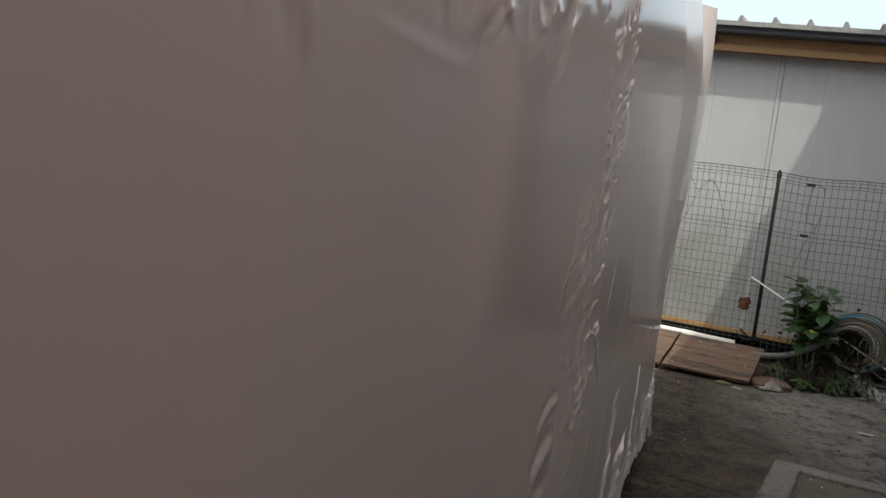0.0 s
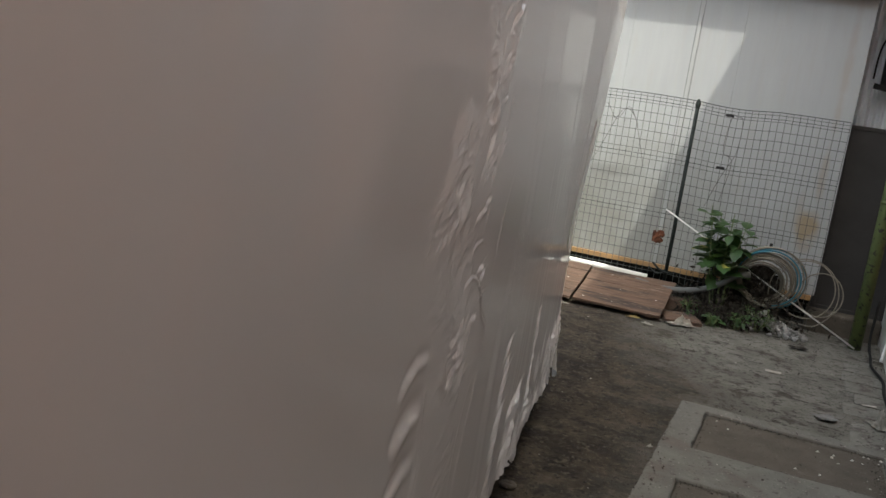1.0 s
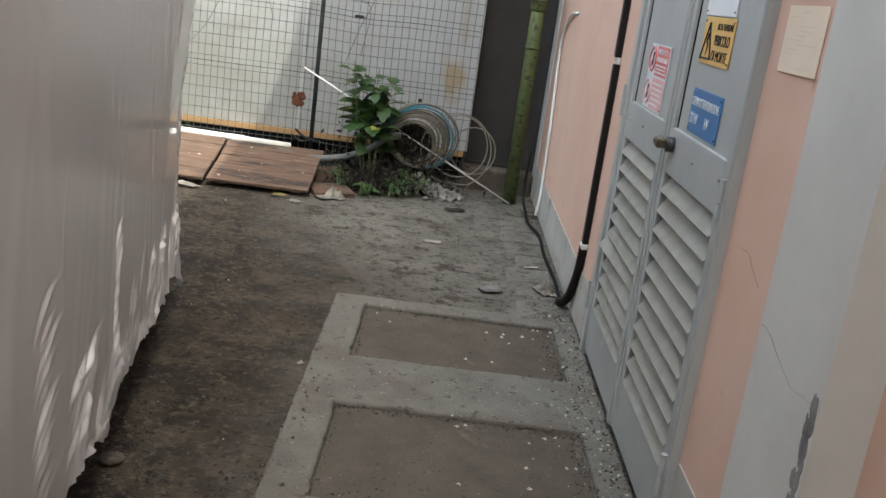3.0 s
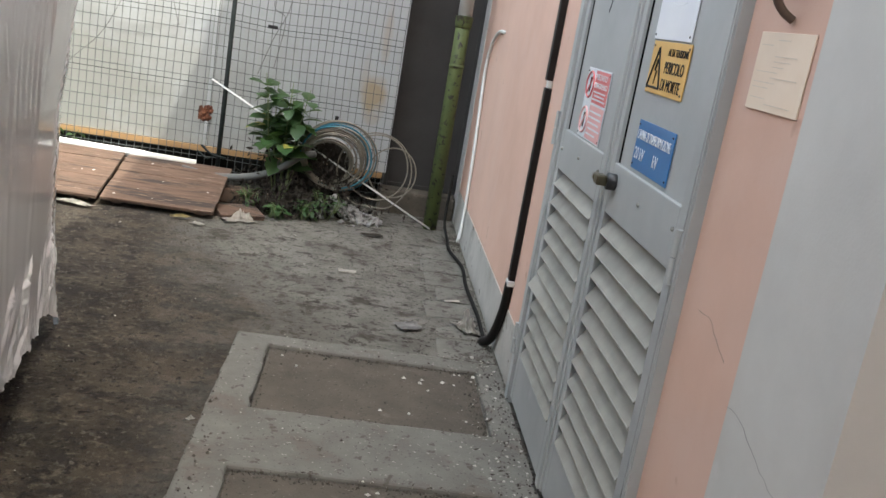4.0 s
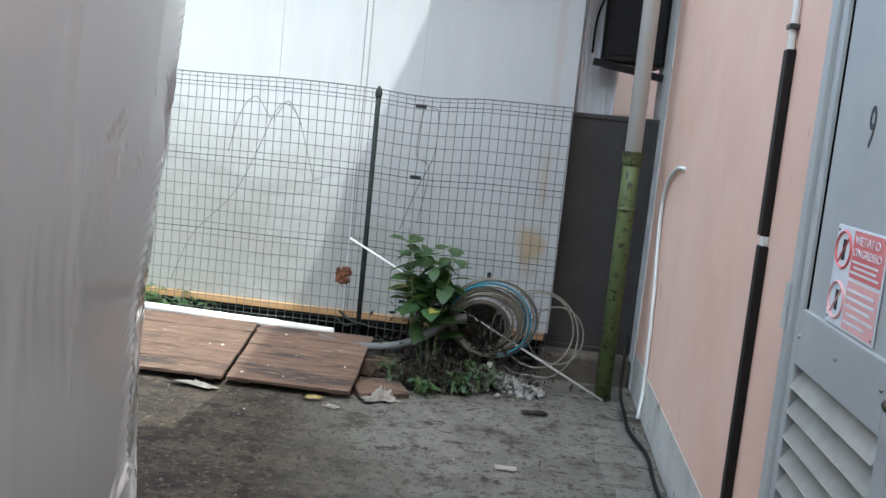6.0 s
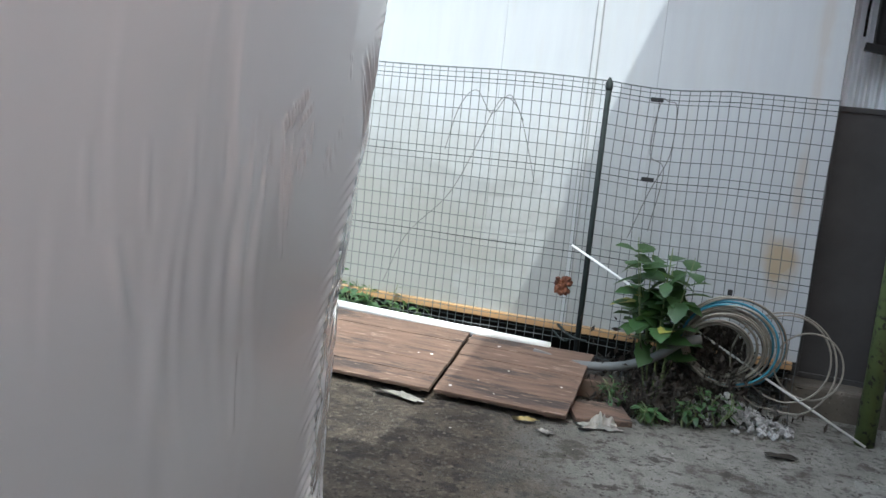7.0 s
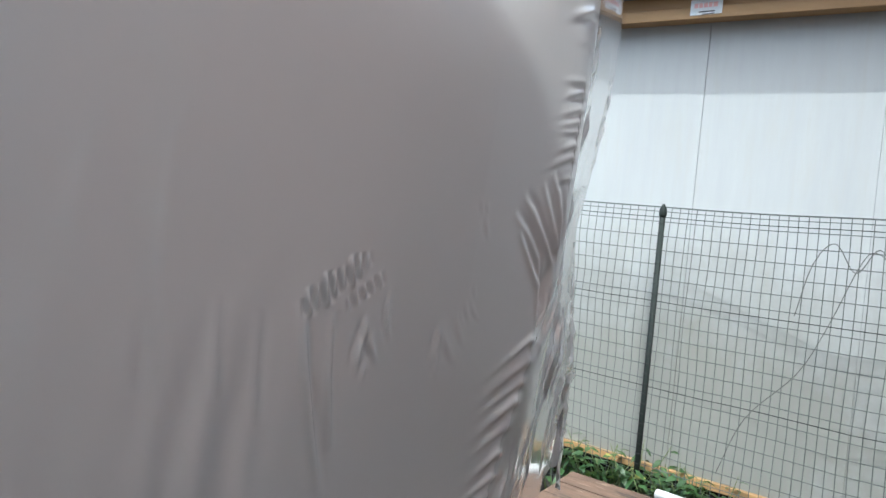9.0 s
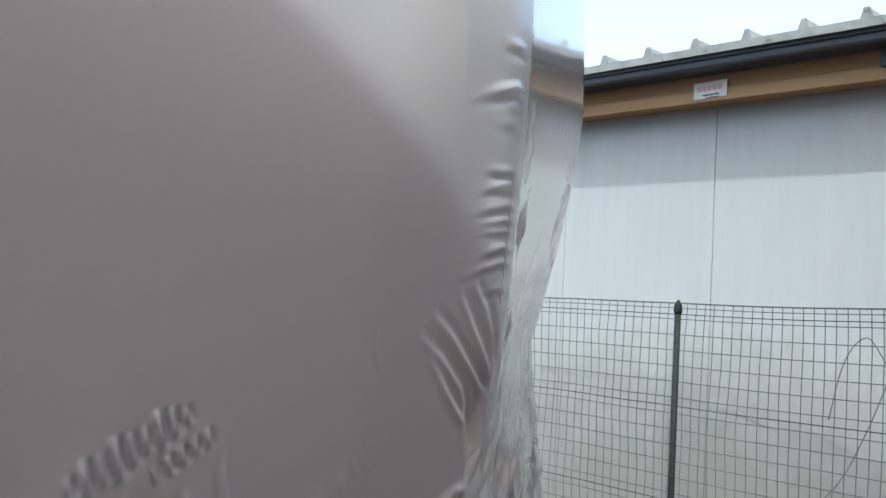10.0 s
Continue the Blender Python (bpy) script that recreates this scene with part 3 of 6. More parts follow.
    part("knob", tubem([(x - 0.026, y + 0.020, z), (x - 0.026, y + 0.044, z)], 0.0135, 14), M["brass"], lock, "dull brass knob", True)
    part("number", letters_mesh("9", 0.135, (WALL - 0.0052, 5.445, 1.515), th, 0.038), M["gutter"], th, "painted dark digit")
    return th


def letters_mesh(text, size, at, parent, width):
    ob = letters(text, size, at, parent, M["black"], width)
    me = ob.data
    bpy.data.objects.remove(ob)
    me.materials.clear()
    me.materials.append(M["gutter"])
    return me


metal_door()

SX = WALL - 0.0055      # the face of the recessed door panels


def plate(name, y0, y1, z0, z1, material, label, category, x=SX, thick=0.003, screws=True):
    th = thing(name, label, category, (x, (y0 + y1) / 2, z0))
    part("plate", boxm(x - thick, x - 0.0002, y0, y1, z0, z1, 0.001), material, th)
    if screws:
        for y in (y0 + 0.012, y1 - 0.012):
            for z in (z0 + 0.012, z1 - 0.012):
                s = bmesh.new()
                bmesh.ops.create_uvsphere(s, u_segments=8, v_segments=4, radius=0.0032)
                bmesh.ops.translate(s, verts=s.verts, vec=(x - thick, y, z))
                part("screw", s, M["dark_metal"], th)
    return th, x - thick - 0.0009


def bars(th, x, rows, material, h=0.006):
    """Plain bars in place of small print: (y of its left end, length, z)."""
    for y, ln, z in rows:
        part("printed_line", boxm(x, x + 0.0007, y - ln, y, z, z + h), material, th)


def door_signs():
    plate("blank_sign", 4.555, 4.855, 1.452, 2.02, M["white_plate"], "blank white sheet screwed to the grey door", "panel")
    blank = bpy.data.objects["blank_sign"]
    for pts in (((4.700, 2.00), (4.690, 1.86), (4.672, 1.72), (4.668, 1.66)), ((4.76, 1.545), (4.70, 1.537), (4.64, 1.545))):
        part("crease", tubem(smooth_path([(SX - 0.0022, y, z) for y, z in pts], 5), 0.0016, 6), M["white_plate"], blank, "", True)
    th, x = plate("warning_sign", 4.535, 4.842, 1.315, 1.448, M["yellow"], "yellow high-voltage warning sign with black lettering", "sign")
    letters("ALTA TENSIONE", 0.026, (x, 4.700, 1.414), th, M["black"], 0.155)
    letters("PERICOLO", 0.042, (x, 4.708, 1.371), th, M["black"], 0.15)
    letters("DI MORTE", 0.042, (x, 4.712, 1.328), th, M["black"], 0.15)
    tri = [(4.830, 1.330), (4.724, 1.330), (4.7765, 1.432)]
    bm = bmesh.new()
    for (ya, za), (yb, zb) in zip(tri, tri[1:] + tri[:1]):
        tube(bm, [(x, ya, za), (x, yb, zb)], 0.003, 4)
    part("triangle", bm, M["black"], th)
    bm = bmesh.new()
    zz = [(4.768, 1.402), (4.782, 1.372), (4.766, 1.374), (4.778, 1.338)]
    tube(bm, [(x, y, z) for y, z in zz], [0.004, 0.003, 0.003, 0.001], 4)
    part("lightning_mark", bm, M["black"], th)
    th, x = plate("blue_sign", 4.508, 4.820, 1.112, 1.242, M["blue"], "scratched blue transformer cabin sign with white letters", "sign")
    letters("CABINA DI TRASFORMAZIONE", 0.036, (x, 4.810, 1.192), th, M["sign_white"], 0.285)
    letters("20 kV", 0.044, (x, 4.806, 1.140), th, M["sign_white"], 0.085)
    letters("kV", 0.044, (x, 4.640, 1.140), th, M["sign_white"], 0.04)
    th, x = plate("prohibition_sign", 5.215, 5.530, 1.105, 1.335, M["sign_white"], "faded red and white prohibition sign", "sign")
    part("upper_field", boxm(x, x + 0.0006, 5.220, 5.412, 1.226, 1.330), M["red"], th, "red lettered field")
    part("lower_field", boxm(x, x + 0.0006, 5.220, 5.412, 1.110, 1.218), M["red_faded"], th, "bleached red field")
    letters("VIETATO", 0.026, (x - 0.0008, 5.400, 1.302), th, M["sign_white"], 0.15)
    letters("L'INGRESSO", 0.024, (x - 0.0008, 5.404, 1.276), th, M["sign_white"], 0.17)
    bars(th, x - 0.0008, [(5.404, 0.16, 1.260), (5.39, 0.14, 1.248), (5.404, 0.17, 1.236)], M["sign_white"], 0.005)
    bars(th, x - 0.0008, [(5.404, 0.16, 1.196), (5.404, 0.17, 1.178), (5.404, 0.15, 1.160), (5.39, 0.16, 1.142), (5.404, 0.13, 1.124)], M["sign_white"], 0.006)
    for zc, mm in ((1.280, "red"), (1.163, "red_faded")):
        bm = bmesh.new()
        pts = [(x, 5.470 + 0.050 * math.cos(a), zc + 0.042 * math.sin(a)) for a in [2 * math.pi * i / 28 for i in range(29)]]
        tube(bm, pts, 0.004, 4, caps=False)
        tube(bm, [pts[10], pts[24]], 0.003, 4)
        part("ring", bm, M[mm], th)
        part("symbol", boxm(x, x + 0.0006, 5.460, 5.480, zc - 0.024, zc + 0.024), M["black"], th)


door_signs()


def notice():
    th, x = plate("paper_notice", 3.935, 4.165, 1.345, 1.490, M["paper"], "yellowed typed notice stuck on the pink wall", "notice", x=WALL - 0.001, screws=False)
    rnd = random.Random(8)
    for i in range(13):
        z = 1.475 - i * 0.0098
        if rnd.random() < 0.8:
            y = 4.15 - rnd.choice((0, 0, 0.03, 0.07))
            part("printed_line", boxm(x, x + 0.0006, y - rnd.uniform(0.04, 0.12), y, z, z + 0.0016), M["pencil"], th)


notice()


def siren_box():
    y0, y1, z0, z1, x0 = 3.982, 4.080, 1.618, 1.82, WALL - 0.082
    th = thing("wall_lamp", "red-brown cast metal wall box with round dusty lens", "lamp", (WALL, 3.98, z0))
    bm = boxm(x0, WALL - 0.026, y0, y1, z0, z1, 0.016)
    box(bm, WALL - 0.060, WALL - 0.026, y0 + 0.010, y1 - 0.010, z0 - 0.007, z0 + 0.006, 0.004)
    part("housing", bm, M["siren"], th)
    part("back_plate", boxm(WALL - 0.0258, WALL - 0.0005, y0 - 0.006, y1 + 0.010, z0 + 0.014, z1 + 0.03, 0.010), M["siren"], th)
    part("side_strap", boxm(WALL - 0.052, WALL - 0.001, y0 - 0.0045, y0 - 0.0005, z0 + 0.052, z0 + 0.078, 0.001), M["dark_metal"], th, "dark fixing strap")
    yc, zc = 4.022, 1.672
    ring = [(x0 - 0.002, yc + 0.031 * math.cos(a), zc + 0.031 * math.sin(a)) for a in [2 * math.pi * i / 32 for i in range(33)]]
    rim = part("rim", tube(bmesh.new(), ring, 0.0042, 8, False), M["black"], th, "dark lens rim", True)
    part("lens", tubem([(x0 + 0.004, yc, zc), (x0 - 0.002, yc, zc), (x0 - 0.0045, yc, zc), (x0 - 0.006, yc, zc)], [0.030, 0.030, 0.024, 0.012], 28), M["lens"], rim, "dusty grey glass", True)
    part("bolt", tubem([(WALL - 0.046, y0 + 0.002, z0 + 0.065), (WALL - 0.046, y0 - 0.010, z0 + 0.065), (WALL - 0.046, y0 - 0.012, z0 + 0.065)], [0.0115, 0.0115, 0.009], 18), M["stone"], th, "grey slotted bolt head", True)
    part("bolt_slot", boxm(WALL - 0.050, WALL - 0.043, y0 - 0.0128, y0 - 0.0115, z0 + 0.0635, z0 + 0.0665), M["black"], th)
    pts = smooth_path([(WALL - 0.045, 4.042, z0 + 0.004), (WALL - 0.048, 4.046, z0 - 0.035), (WALL - 0.043, 4.048, z0 - 0.068), (WALL - 0.026, 4.047, z0 - 0.092), (WALL - 0.004, 4.045, z0 - 0.106)], 6)
    part("conduit", tubem(pts, [0.0095 - 0.0018 * i / (len(pts) - 1) for i in range(len(pts))], 10), M["old_conduit"], th, "bent weathered conduit", True)


siren_box()


def pipes_on_wall():
    th = thing("cable_duct", "dark brown plastic cable duct on the pink wall", "cable duct", (WALL, 6.2, 0.0))
    x0, x1 = WALL - 0.028, WALL
    part("upper_length", boxm(x0, x1, 6.17, 6.215, 1.235, 1.80, 0.004), M["brown_duct"], th)
    part("lower_length", boxm(x0, x1, 6.158, 6.203, 0.375, 1.205, 0.004), M["brown_duct"], th)
    part("joint", boxm(x0 + 0.006, x1, 6.172, 6.198, 1.205, 1.235, 0.003), M["white_pvc"], th, "bare pale conduit between the lengths")
    foot = bmesh.new()
    tube(foot, smooth_path([(WALL - 0.016, 6.18, 0.36), (WALL - 0.018, 6.21, 0.22), (WALL - 0.03, 6.31, 0.06), (WALL - 0.06, 6.37, 0.012)], 5), 0.022, 10)
    part("foot", foot, M["brown_duct"], th, smooth=True)
    part("clamp", boxm(x0 - 0.004, x1, 6.150, 6.210, 0.352, 0.376, 0.003), M["white_pvc"], th, "pale clamp")
    part("conduit", tubem([(WALL - 0.014, 6.19, 1.795), (WALL - 0.014, 6.195, 3.2)], 0.011, 8), M["white_pvc"], th, "thin white conduit")
    part("clip", boxm(WALL - 0.03, WALL, 6.17, 6.215, 1.86, 1.875, 0.002), M["dark_metal"], th)
    bm = tubem(smooth_path([(WALL - 0.002, 7.90, 1.385), (WALL - 0.014, 8.10, 1.375), (WALL - 0.014, 8.36, 1.28), (WALL - 0.016, 8.44, 1.10), (WALL - 0.014, 8.30, 0.63), (WALL - 0.014, 8.24, 0.20), (WALL - 0.03, 8.20, 0.02)], 6), 0.011, 8)
    single("white_conduit", bm, M["white_pvc"], "thin white conduit bent into the pink wall", "conduit", smooth=True)
    bm = tubem(smooth_path([(WALL - 0.05, 6.34, 0.014), (WALL - 0.045, 6.7, 0.02), (WALL - 0.06, 7.2, 0.02), (WALL - 0.05, 7.6, 0.02), (WALL - 0.10, 7.95, 0.02), (WALL - 0.10, 8.2, 0.03), (WALL - 0.11, 8.45, 0.10), (WALL - 0.10, 8.52, 0.4)], 7), 0.0100, 8)
    single("black_hose", bm, M["hose_black"], "black hose lying along the foot of the wall", "hose", smooth=True)
    # rain pipe: painted cast length below, white plastic above
    px, py = 0.565, 8.60
    th = thing("drain_pipe", "rain pipe, chipped green iron below, white plastic above", "drain pipe", (px, py, 0))
    part("iron_length", tubem([(px - 0.0, py, -0.02), (px + 0.0, py, 1.09), (px, py, 1.44)], 0.048, 20), M["green"], th, "chipped green painted iron", True)
    part("socket", tubem([(px, py, 1.36), (px, py, 1.385), (px, py, 1.43), (px, py, 1.435)], [0.050, 0.058, 0.058, 0.062], 20), M["green"], th, "flared green socket", True)
    part("band", tubem([(px, py, 1.10), (px, py, 1.125)], 0.052, 20), M["green"], th, smooth=True)
    part("plastic_length", tubem([(px, py, 1.43), (px - 0.002, py, 6.0)], 0.047, 20), M["white_pvc"], th, "white plastic pipe", True)


pipes_on_wall()


# ---- covers in the paving ----
def worn(bm, amp):
    """Breaks up long straight edges so that they look chipped and trodden."""
    for _ in range(3):
        es = [e for e in bm.edges if e.calc_length() > 0.07]
        if es:
            bmesh.ops.subdivide_edges(bm, edges=es, cuts=3, use_grid_fill=True)
    for v in bm.verts:
        p = v.co
        v.co = p + Vector((amp * noise.noise((p.x * 14, p.y * 14, 1)) + amp * noise.noise((p.x * 45, p.y * 45, 2)), amp * noise.noise((p.x * 14, p.y * 14, 5)) + amp * noise.noise((p.x * 45, p.y * 45, 6)), 0.4 * amp * noise.noise((p.x * 9, p.y * 9, 8)) if p.z > 0 else 0))
    return bm


def paving():
    th = thing("pavement", "worn concrete surround with two dirty sunken covers", "pavement", (0.2, 5.0, 0), kind="structure")
    top = 0.012
    xs, x0, x1, xe = -0.375, -0.232, 0.632, 0.742
    ya, yb, yc, yd, ye, yf = 4.12, 4.335, 4.955, 5.385, 5.985, 6.10
    gx, gy = (xs, x0, x1, xe), (ya, yb, yc, yd, ye, yf)
    bm = bmesh.new()
    grid = [[bm.verts.new((x, y, top)) for x in gx] for y in gy]
    cells = [bm.faces.new((grid[r][c], grid[r][c + 1], grid[r + 1][c + 1], grid[r + 1][c])) for r in range(5) for c in range(3) if not (c == 1 and r in (1, 3))]
    ext = bmesh.ops.extrude_face_region(bm, geom=cells)
    bmesh.ops.translate(bm, verts=[v for v in ext["geom"] if isinstance(v, bmesh.types.BMVert)], vec=(0, 0, -0.07))
    rim = [e for e in bm.edges if all(abs(v.co.z - top) < 1e-5 for v in e.verts) and len(e.link_faces) == 2 and any(abs(f.normal.z) < 0.5 or f.calc_center_median().z < top - 0.01 for f in e.link_faces)]
    bmesh.ops.bevel(bm, geom=rim, offset=0.010, segments=2, affect="EDGES", profile=0.5)
    part("surround", worn(bm, 0.007), M["concrete"], th)
    for a, b in ((yb, yc), (yd, ye)):
        part("cover", boxm(x0 + 0.008, x1 - 0.008, a + 0.008, b - 0.008, -0.06, 0.000, 0.004), M["cover"], th, "sunken cover filled with dust")
    part("near_slab", boxm(-0.40, xe, -1.5, ya - 0.012, -0.06, top - 0.003, 0.01), M["concrete"], th, "plain concrete slab")
    rnd = random.Random(4)
    for i in range(7):
        y = 6.15 + i * 0.27
        part("slab", boxm(0.47 + rnd.uniform(-.02, .02), 0.742, y, y + 0.25, -0.06, 0.000 + rnd.uniform(-.005, .003), 0.006, pose(0, 0, 0, 0, 0, rnd.uniform(-2, 2))) if i % 3 == 2 else worn(boxm(0.50 + rnd.uniform(-.04, .04), 0.742, y, y + 0.25, -0.06, -0.004 + rnd.uniform(-.004, .003), 0.006), 0.012), M["apron"], th)


paving()


# ---- prefabricated cabin behind the fence ----
def cabin():
    th = thing("prefab_cabin", "white panelled site cabin with yellow trim and sheet roof", "cabin", (-3.0, PANEL, 0))
    xr = 0.212
    seams = [-0.70, -1.055, -1.58, -2.50, -3.44, -4.4, -5.4, -6.4, -6.9]
    edges = [xr] + seams
    for a, b in zip(edges, edges[1:]):
        gap_a, gap_b = (0.0005 if q in (-0.70, -1.58) else 0.0018 for q in (a, b))
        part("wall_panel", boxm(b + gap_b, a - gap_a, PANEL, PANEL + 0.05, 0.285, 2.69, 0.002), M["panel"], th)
    part("joint_strip", boxm(-1.070, -1.040, PANEL - 0.010, PANEL - 0.0005, 0.285, 2.61, 0.003), M["joint"], th, "white joint strip")
    for x in (-1.0735, -1.0365):
        part("joint_bead", boxm(x - 0.0022, x + 0.0022, PANEL - 0.004, PANEL - 0.0005, 0.285, 2.61), M["roof"], th, "grey sealing bead")
    part("wall_core", boxm(-6.9, xr - 0.004, PANEL + 0.050, PANEL + 0.08, 0.285, 2.69), M["stone"], th)
    part("side_wall", boxm(xr - 0.05, xr, PANEL + 0.081, 12.5, 0.285, 2.69, 0.002), M["panel"], th)
    part("bottom_trim", boxm(-6.9, xr - 0.02, PANEL - 0.028, PANEL + 0.04, 0.243, 0.284, 0.003), M["beam"], th, "yellow timber sill")
    # solid dark block in place of the shade below the floor
    part("underfloor", boxm(-6.9, xr - 0.02, PANEL + 0.3, 12.5, 0.05, 0.284), M["shadow_gap"], th, "dark block standing in for shade under the floor")
    part("fascia", boxm(-6.9, xr + 0.02, PANEL - 0.115, PANEL - 0.005, 2.615, 2.675, 0.003), M["beam"], th, "yellow fascia board")
    part("upper_fascia", boxm(-6.9, xr + 0.02, PANEL - 0.10, PANEL - 0.005, 2.678, 2.745, 0.003), M["beam"], th, "yellow upper fascia board")
    bm = bmesh.new()
    box(bm, -6.9, xr + 0.05, PANEL - 0.235, PANEL - 0.102, 2.747, 2.80, 0.012)
    box(bm, -6.9, xr + 0.05, PANEL - 0.245, PANEL - 0.225, 2.785, 2.808, 0.004)
    part("gutter", bm, M["gutter"], th, "dark grey gutter")
    part("gutter_bracket", boxm(-1.66, -1.60, PANEL - 0.14, PANEL - 0.117, 2.665, 2.735, 0.004), M["gutter"], th)
    # trapezoidal roof sheet
    prof, x = [], -7.0
    while x < xr + 0.05:
        prof += [(x, 0.0), (x + 0.215, 0.0), (x + 0.230, 0.046), (x + 0.252, 0.046), (x + 0.268, 0.0)]
        x += 0.268
    verts = []
    for y, z in ((PANEL - 0.262, 2.838), (12.5, 2.875)):
        verts += [(px, y, z + pz) for px, pz in prof] + [(px, y, z + pz - 0.004) for px, pz in prof]
    n = len(prof)
    faces = []
    for i in range(n - 1):
        a, b = 2 * n + i, 2 * n + i + 1
        faces += [(i, i + 1, b, a), (n + i, 3 * n + i, 3 * n + i + 1, n + i + 1), (i, n + i, n + i + 1, i + 1)]
    bm = bmesh.new()
    vs = [bm.verts.new(v) for v in verts]
    for f in faces:
        bm.faces.new([vs[i] for i in f])
    part("roof_sheet", bm, M["roof"], th, "ribbed galvanised roof sheet")
    # the closed front edge of the sheet, a pale band with a cap on every rib
    bm = bmesh.new()
    yf = PANEL - 0.264
    lo = [(prof[0][0], 2.804), (prof[-1][0], 2.804)]
    ring = [bm.verts.new((px, yf, 2.842 + pz)) for px, pz in prof] + [bm.verts.new((lo[1][0], yf, lo[1][1])), bm.verts.new((lo[0][0], yf, lo[0][1]))]
    f = bm.faces.new(ring)
    ext = bmesh.ops.extrude_face_region(bm, geom=[f])
    bmesh.ops.translate(bm, verts=[v for v in ext["geom"] if isinstance(v, bmesh.types.BMVert)], vec=(0, 0.012, 0))
    part("sheet_edge", bm, M["roof"], th, "pale closed edge of the roof sheet")
    lx, lz, ly = -2.47, 2.636, PANEL - 0.117
    lab = part("maker_label", boxm(lx - 0.09, lx + 0.09, ly - 0.003, ly, lz + 0.012, lz + 0.092, 0.001), M["sign_white"], th, "small white maker label")
    for a, b, z0, z1, mm in ((-0.068, -0.046, 0.048, 0.072, "red_faded"), (-0.041, -0.020, 0.048, 0.072, "red_faded"), (-0.014, 0.008, 0.048, 0.072, "red_faded"), (0.014, 0.034, 0.048, 0.072, "red_faded"), (0.040, 0.064, 0.048, 0.072, "red_faded"), (-0.04, 0.05, 0.024, 0.030, "black"), (-0.02, 0.05, 0.013, 0.017, "black")):
        part("printed_line", boxm(lx + a, lx + b, ly - 0.0042, ly - 0.0032, lz + z0, lz + z1), M[mm], lab)
    for ob in th.children:                # the eave falls a little towards the alley
        if ob.name.split(".")[0] in ("fascia", "upper_fascia", "gutter", "gutter_bracket", "roof_sheet", "sheet_edge"):
            ob.data.transform(Matrix(((1, 0, 0, 0), (0, 1, 0, 0), (-0.02, 0, 1, -0.02 * (1.65 - 3.0)), (0, 0, 0, 1))))
    for y in (PANEL + 0.6,):
        for x in (-5.5, -3.4, -1.4, 0.0):
            part("foot", boxm(x - 0.1, x + 0.1, y, y + 0.2, -0.05, 0.05), M["concrete"], th)
    part("old_plate", boxm(xr - 0.03, xr + 0.003, PANEL - 0.004, PANEL - 0.0005, 0.285, 2.6), M["panel"], th, "corner flashing")


cabin()


# ---- alley beside the cabin ----
def alley():
    th = thing("sheet_gate", "dark sheet-metal gate closing the alley", "gate", (0.47, PANEL + 0.22, 0.16))
    part("sheet", boxm(0.20, 0.752, PANEL + 0.224, PANEL + 0.235, 0.16, 1.645, 0.003), M["gate"], th)
    part("top_rail", boxm(0.20, 0.752, PANEL + 0.214, PANEL + 0.224, 1.615, 1.645, 0.003), M["gate"], th)
    part("side_rail", boxm(0.215, 0.24, PANEL + 0.214, PANEL + 0.224, 0.16, 1.614, 0.003), M["gate"], th)
    part("side_rail", boxm(0.725, 0.75, PANEL + 0.214, PANEL + 0.224, 0.16, 1.614, 0.003), M["gate"], th)
    part("bottom_rail", boxm(0.241, 0.724, PANEL + 0.214, PANEL + 0.224, 0.16, 0.19, 0.003), M["gate"], th)
    single("alley_step", boxm(0.18, 0.745, PANEL + 0.05, PANEL + 0.75, -0.05, 0.16, 0.02), M["cover"], "low dark concrete step in the alley", "step", kind="structure")
    bm = bmesh.new()
    n = 24
    xs = [0.225 + 0.26 * i / n for i in range(n + 1)]
    rows = [[bm.verts.new((x, 9.36 + dy + 0.022 * math.cos((x - 0.225) * 115), z)) for x in xs] for dy, z in ((0, 0), (0, 3.2), (0.003, 3.2), (0.003, 0))]
    for r0, r1 in zip(rows, rows[1:] + rows[:1]):
        for i in range(n):
            bm.faces.new((r0[i], r0[i + 1], r1[i + 1], r1[i]))
    single("corrugated_sheet", bm, M["corrugated"], "bright corrugated zinc sheet in the alley", "sheet")
    wall("wall_alley", [(0.215, 3.0, 10.6, 10.7, -0.1, 5.0, M["pale_pink"])], "pale pink wall at the end of the alley")
    th = thing("air_conditioner", "black air-conditioner unit on a bracket", "air conditioner", (0.5, 9.3, 1.93))
    part("case", boxm(0.36, 0.752, 9.2, 9.55, 1.97, 2.45, 0.02), M["ac_black"], th)
    bm = bmesh.new()
    box(bm, 0.31, 0.75, 9.17, 9.23, 1.915, 1.957, 0.003, pose(0, 0, 0, 0, 9, 0))
    part("bracket", bm, M["ac_black"], th, "black steel bracket")
    part("grille", boxm(0.40, 0.73, 9.192, 9.2, 2.02, 2.40, 0.003), M["ac_black"], th)
    part("cable", tubem(smooth_path([(0.30, 9.18, 2.02), (0.31, 9.2, 2.25), (0.38, 9.2, 2.5), (0.40, 9.2, 2.9)], 6), 0.007, 6), M["hose_black"], th, "black cable")


alley()


# ---- the stack wrapped in silver film ----
FACE_Y = [-2.6, 0.0, 1.3, 2.0, 2.6, 3.0, 3.88, 5.2, 5.80, 6.10]
FACE_X = [-0.42, -0.42, -0.435, -0.475, -0.555, -0.597, -0.72, -0.915, -1.045, -1.110]
HEM_Y = [-2.2, 2.6, 3.1, 3.65, 4.0, 4.3, 4.38, 4.9, 5.4, 5.66, 5.79, 5.85, 5.89]
HEM_Z = [0.12, 0.20, 0.25, 0.25, 0.24, 0.20, 0.26, 0.22, 0.17, 0.15, 0.08, 0.03, 0.12]


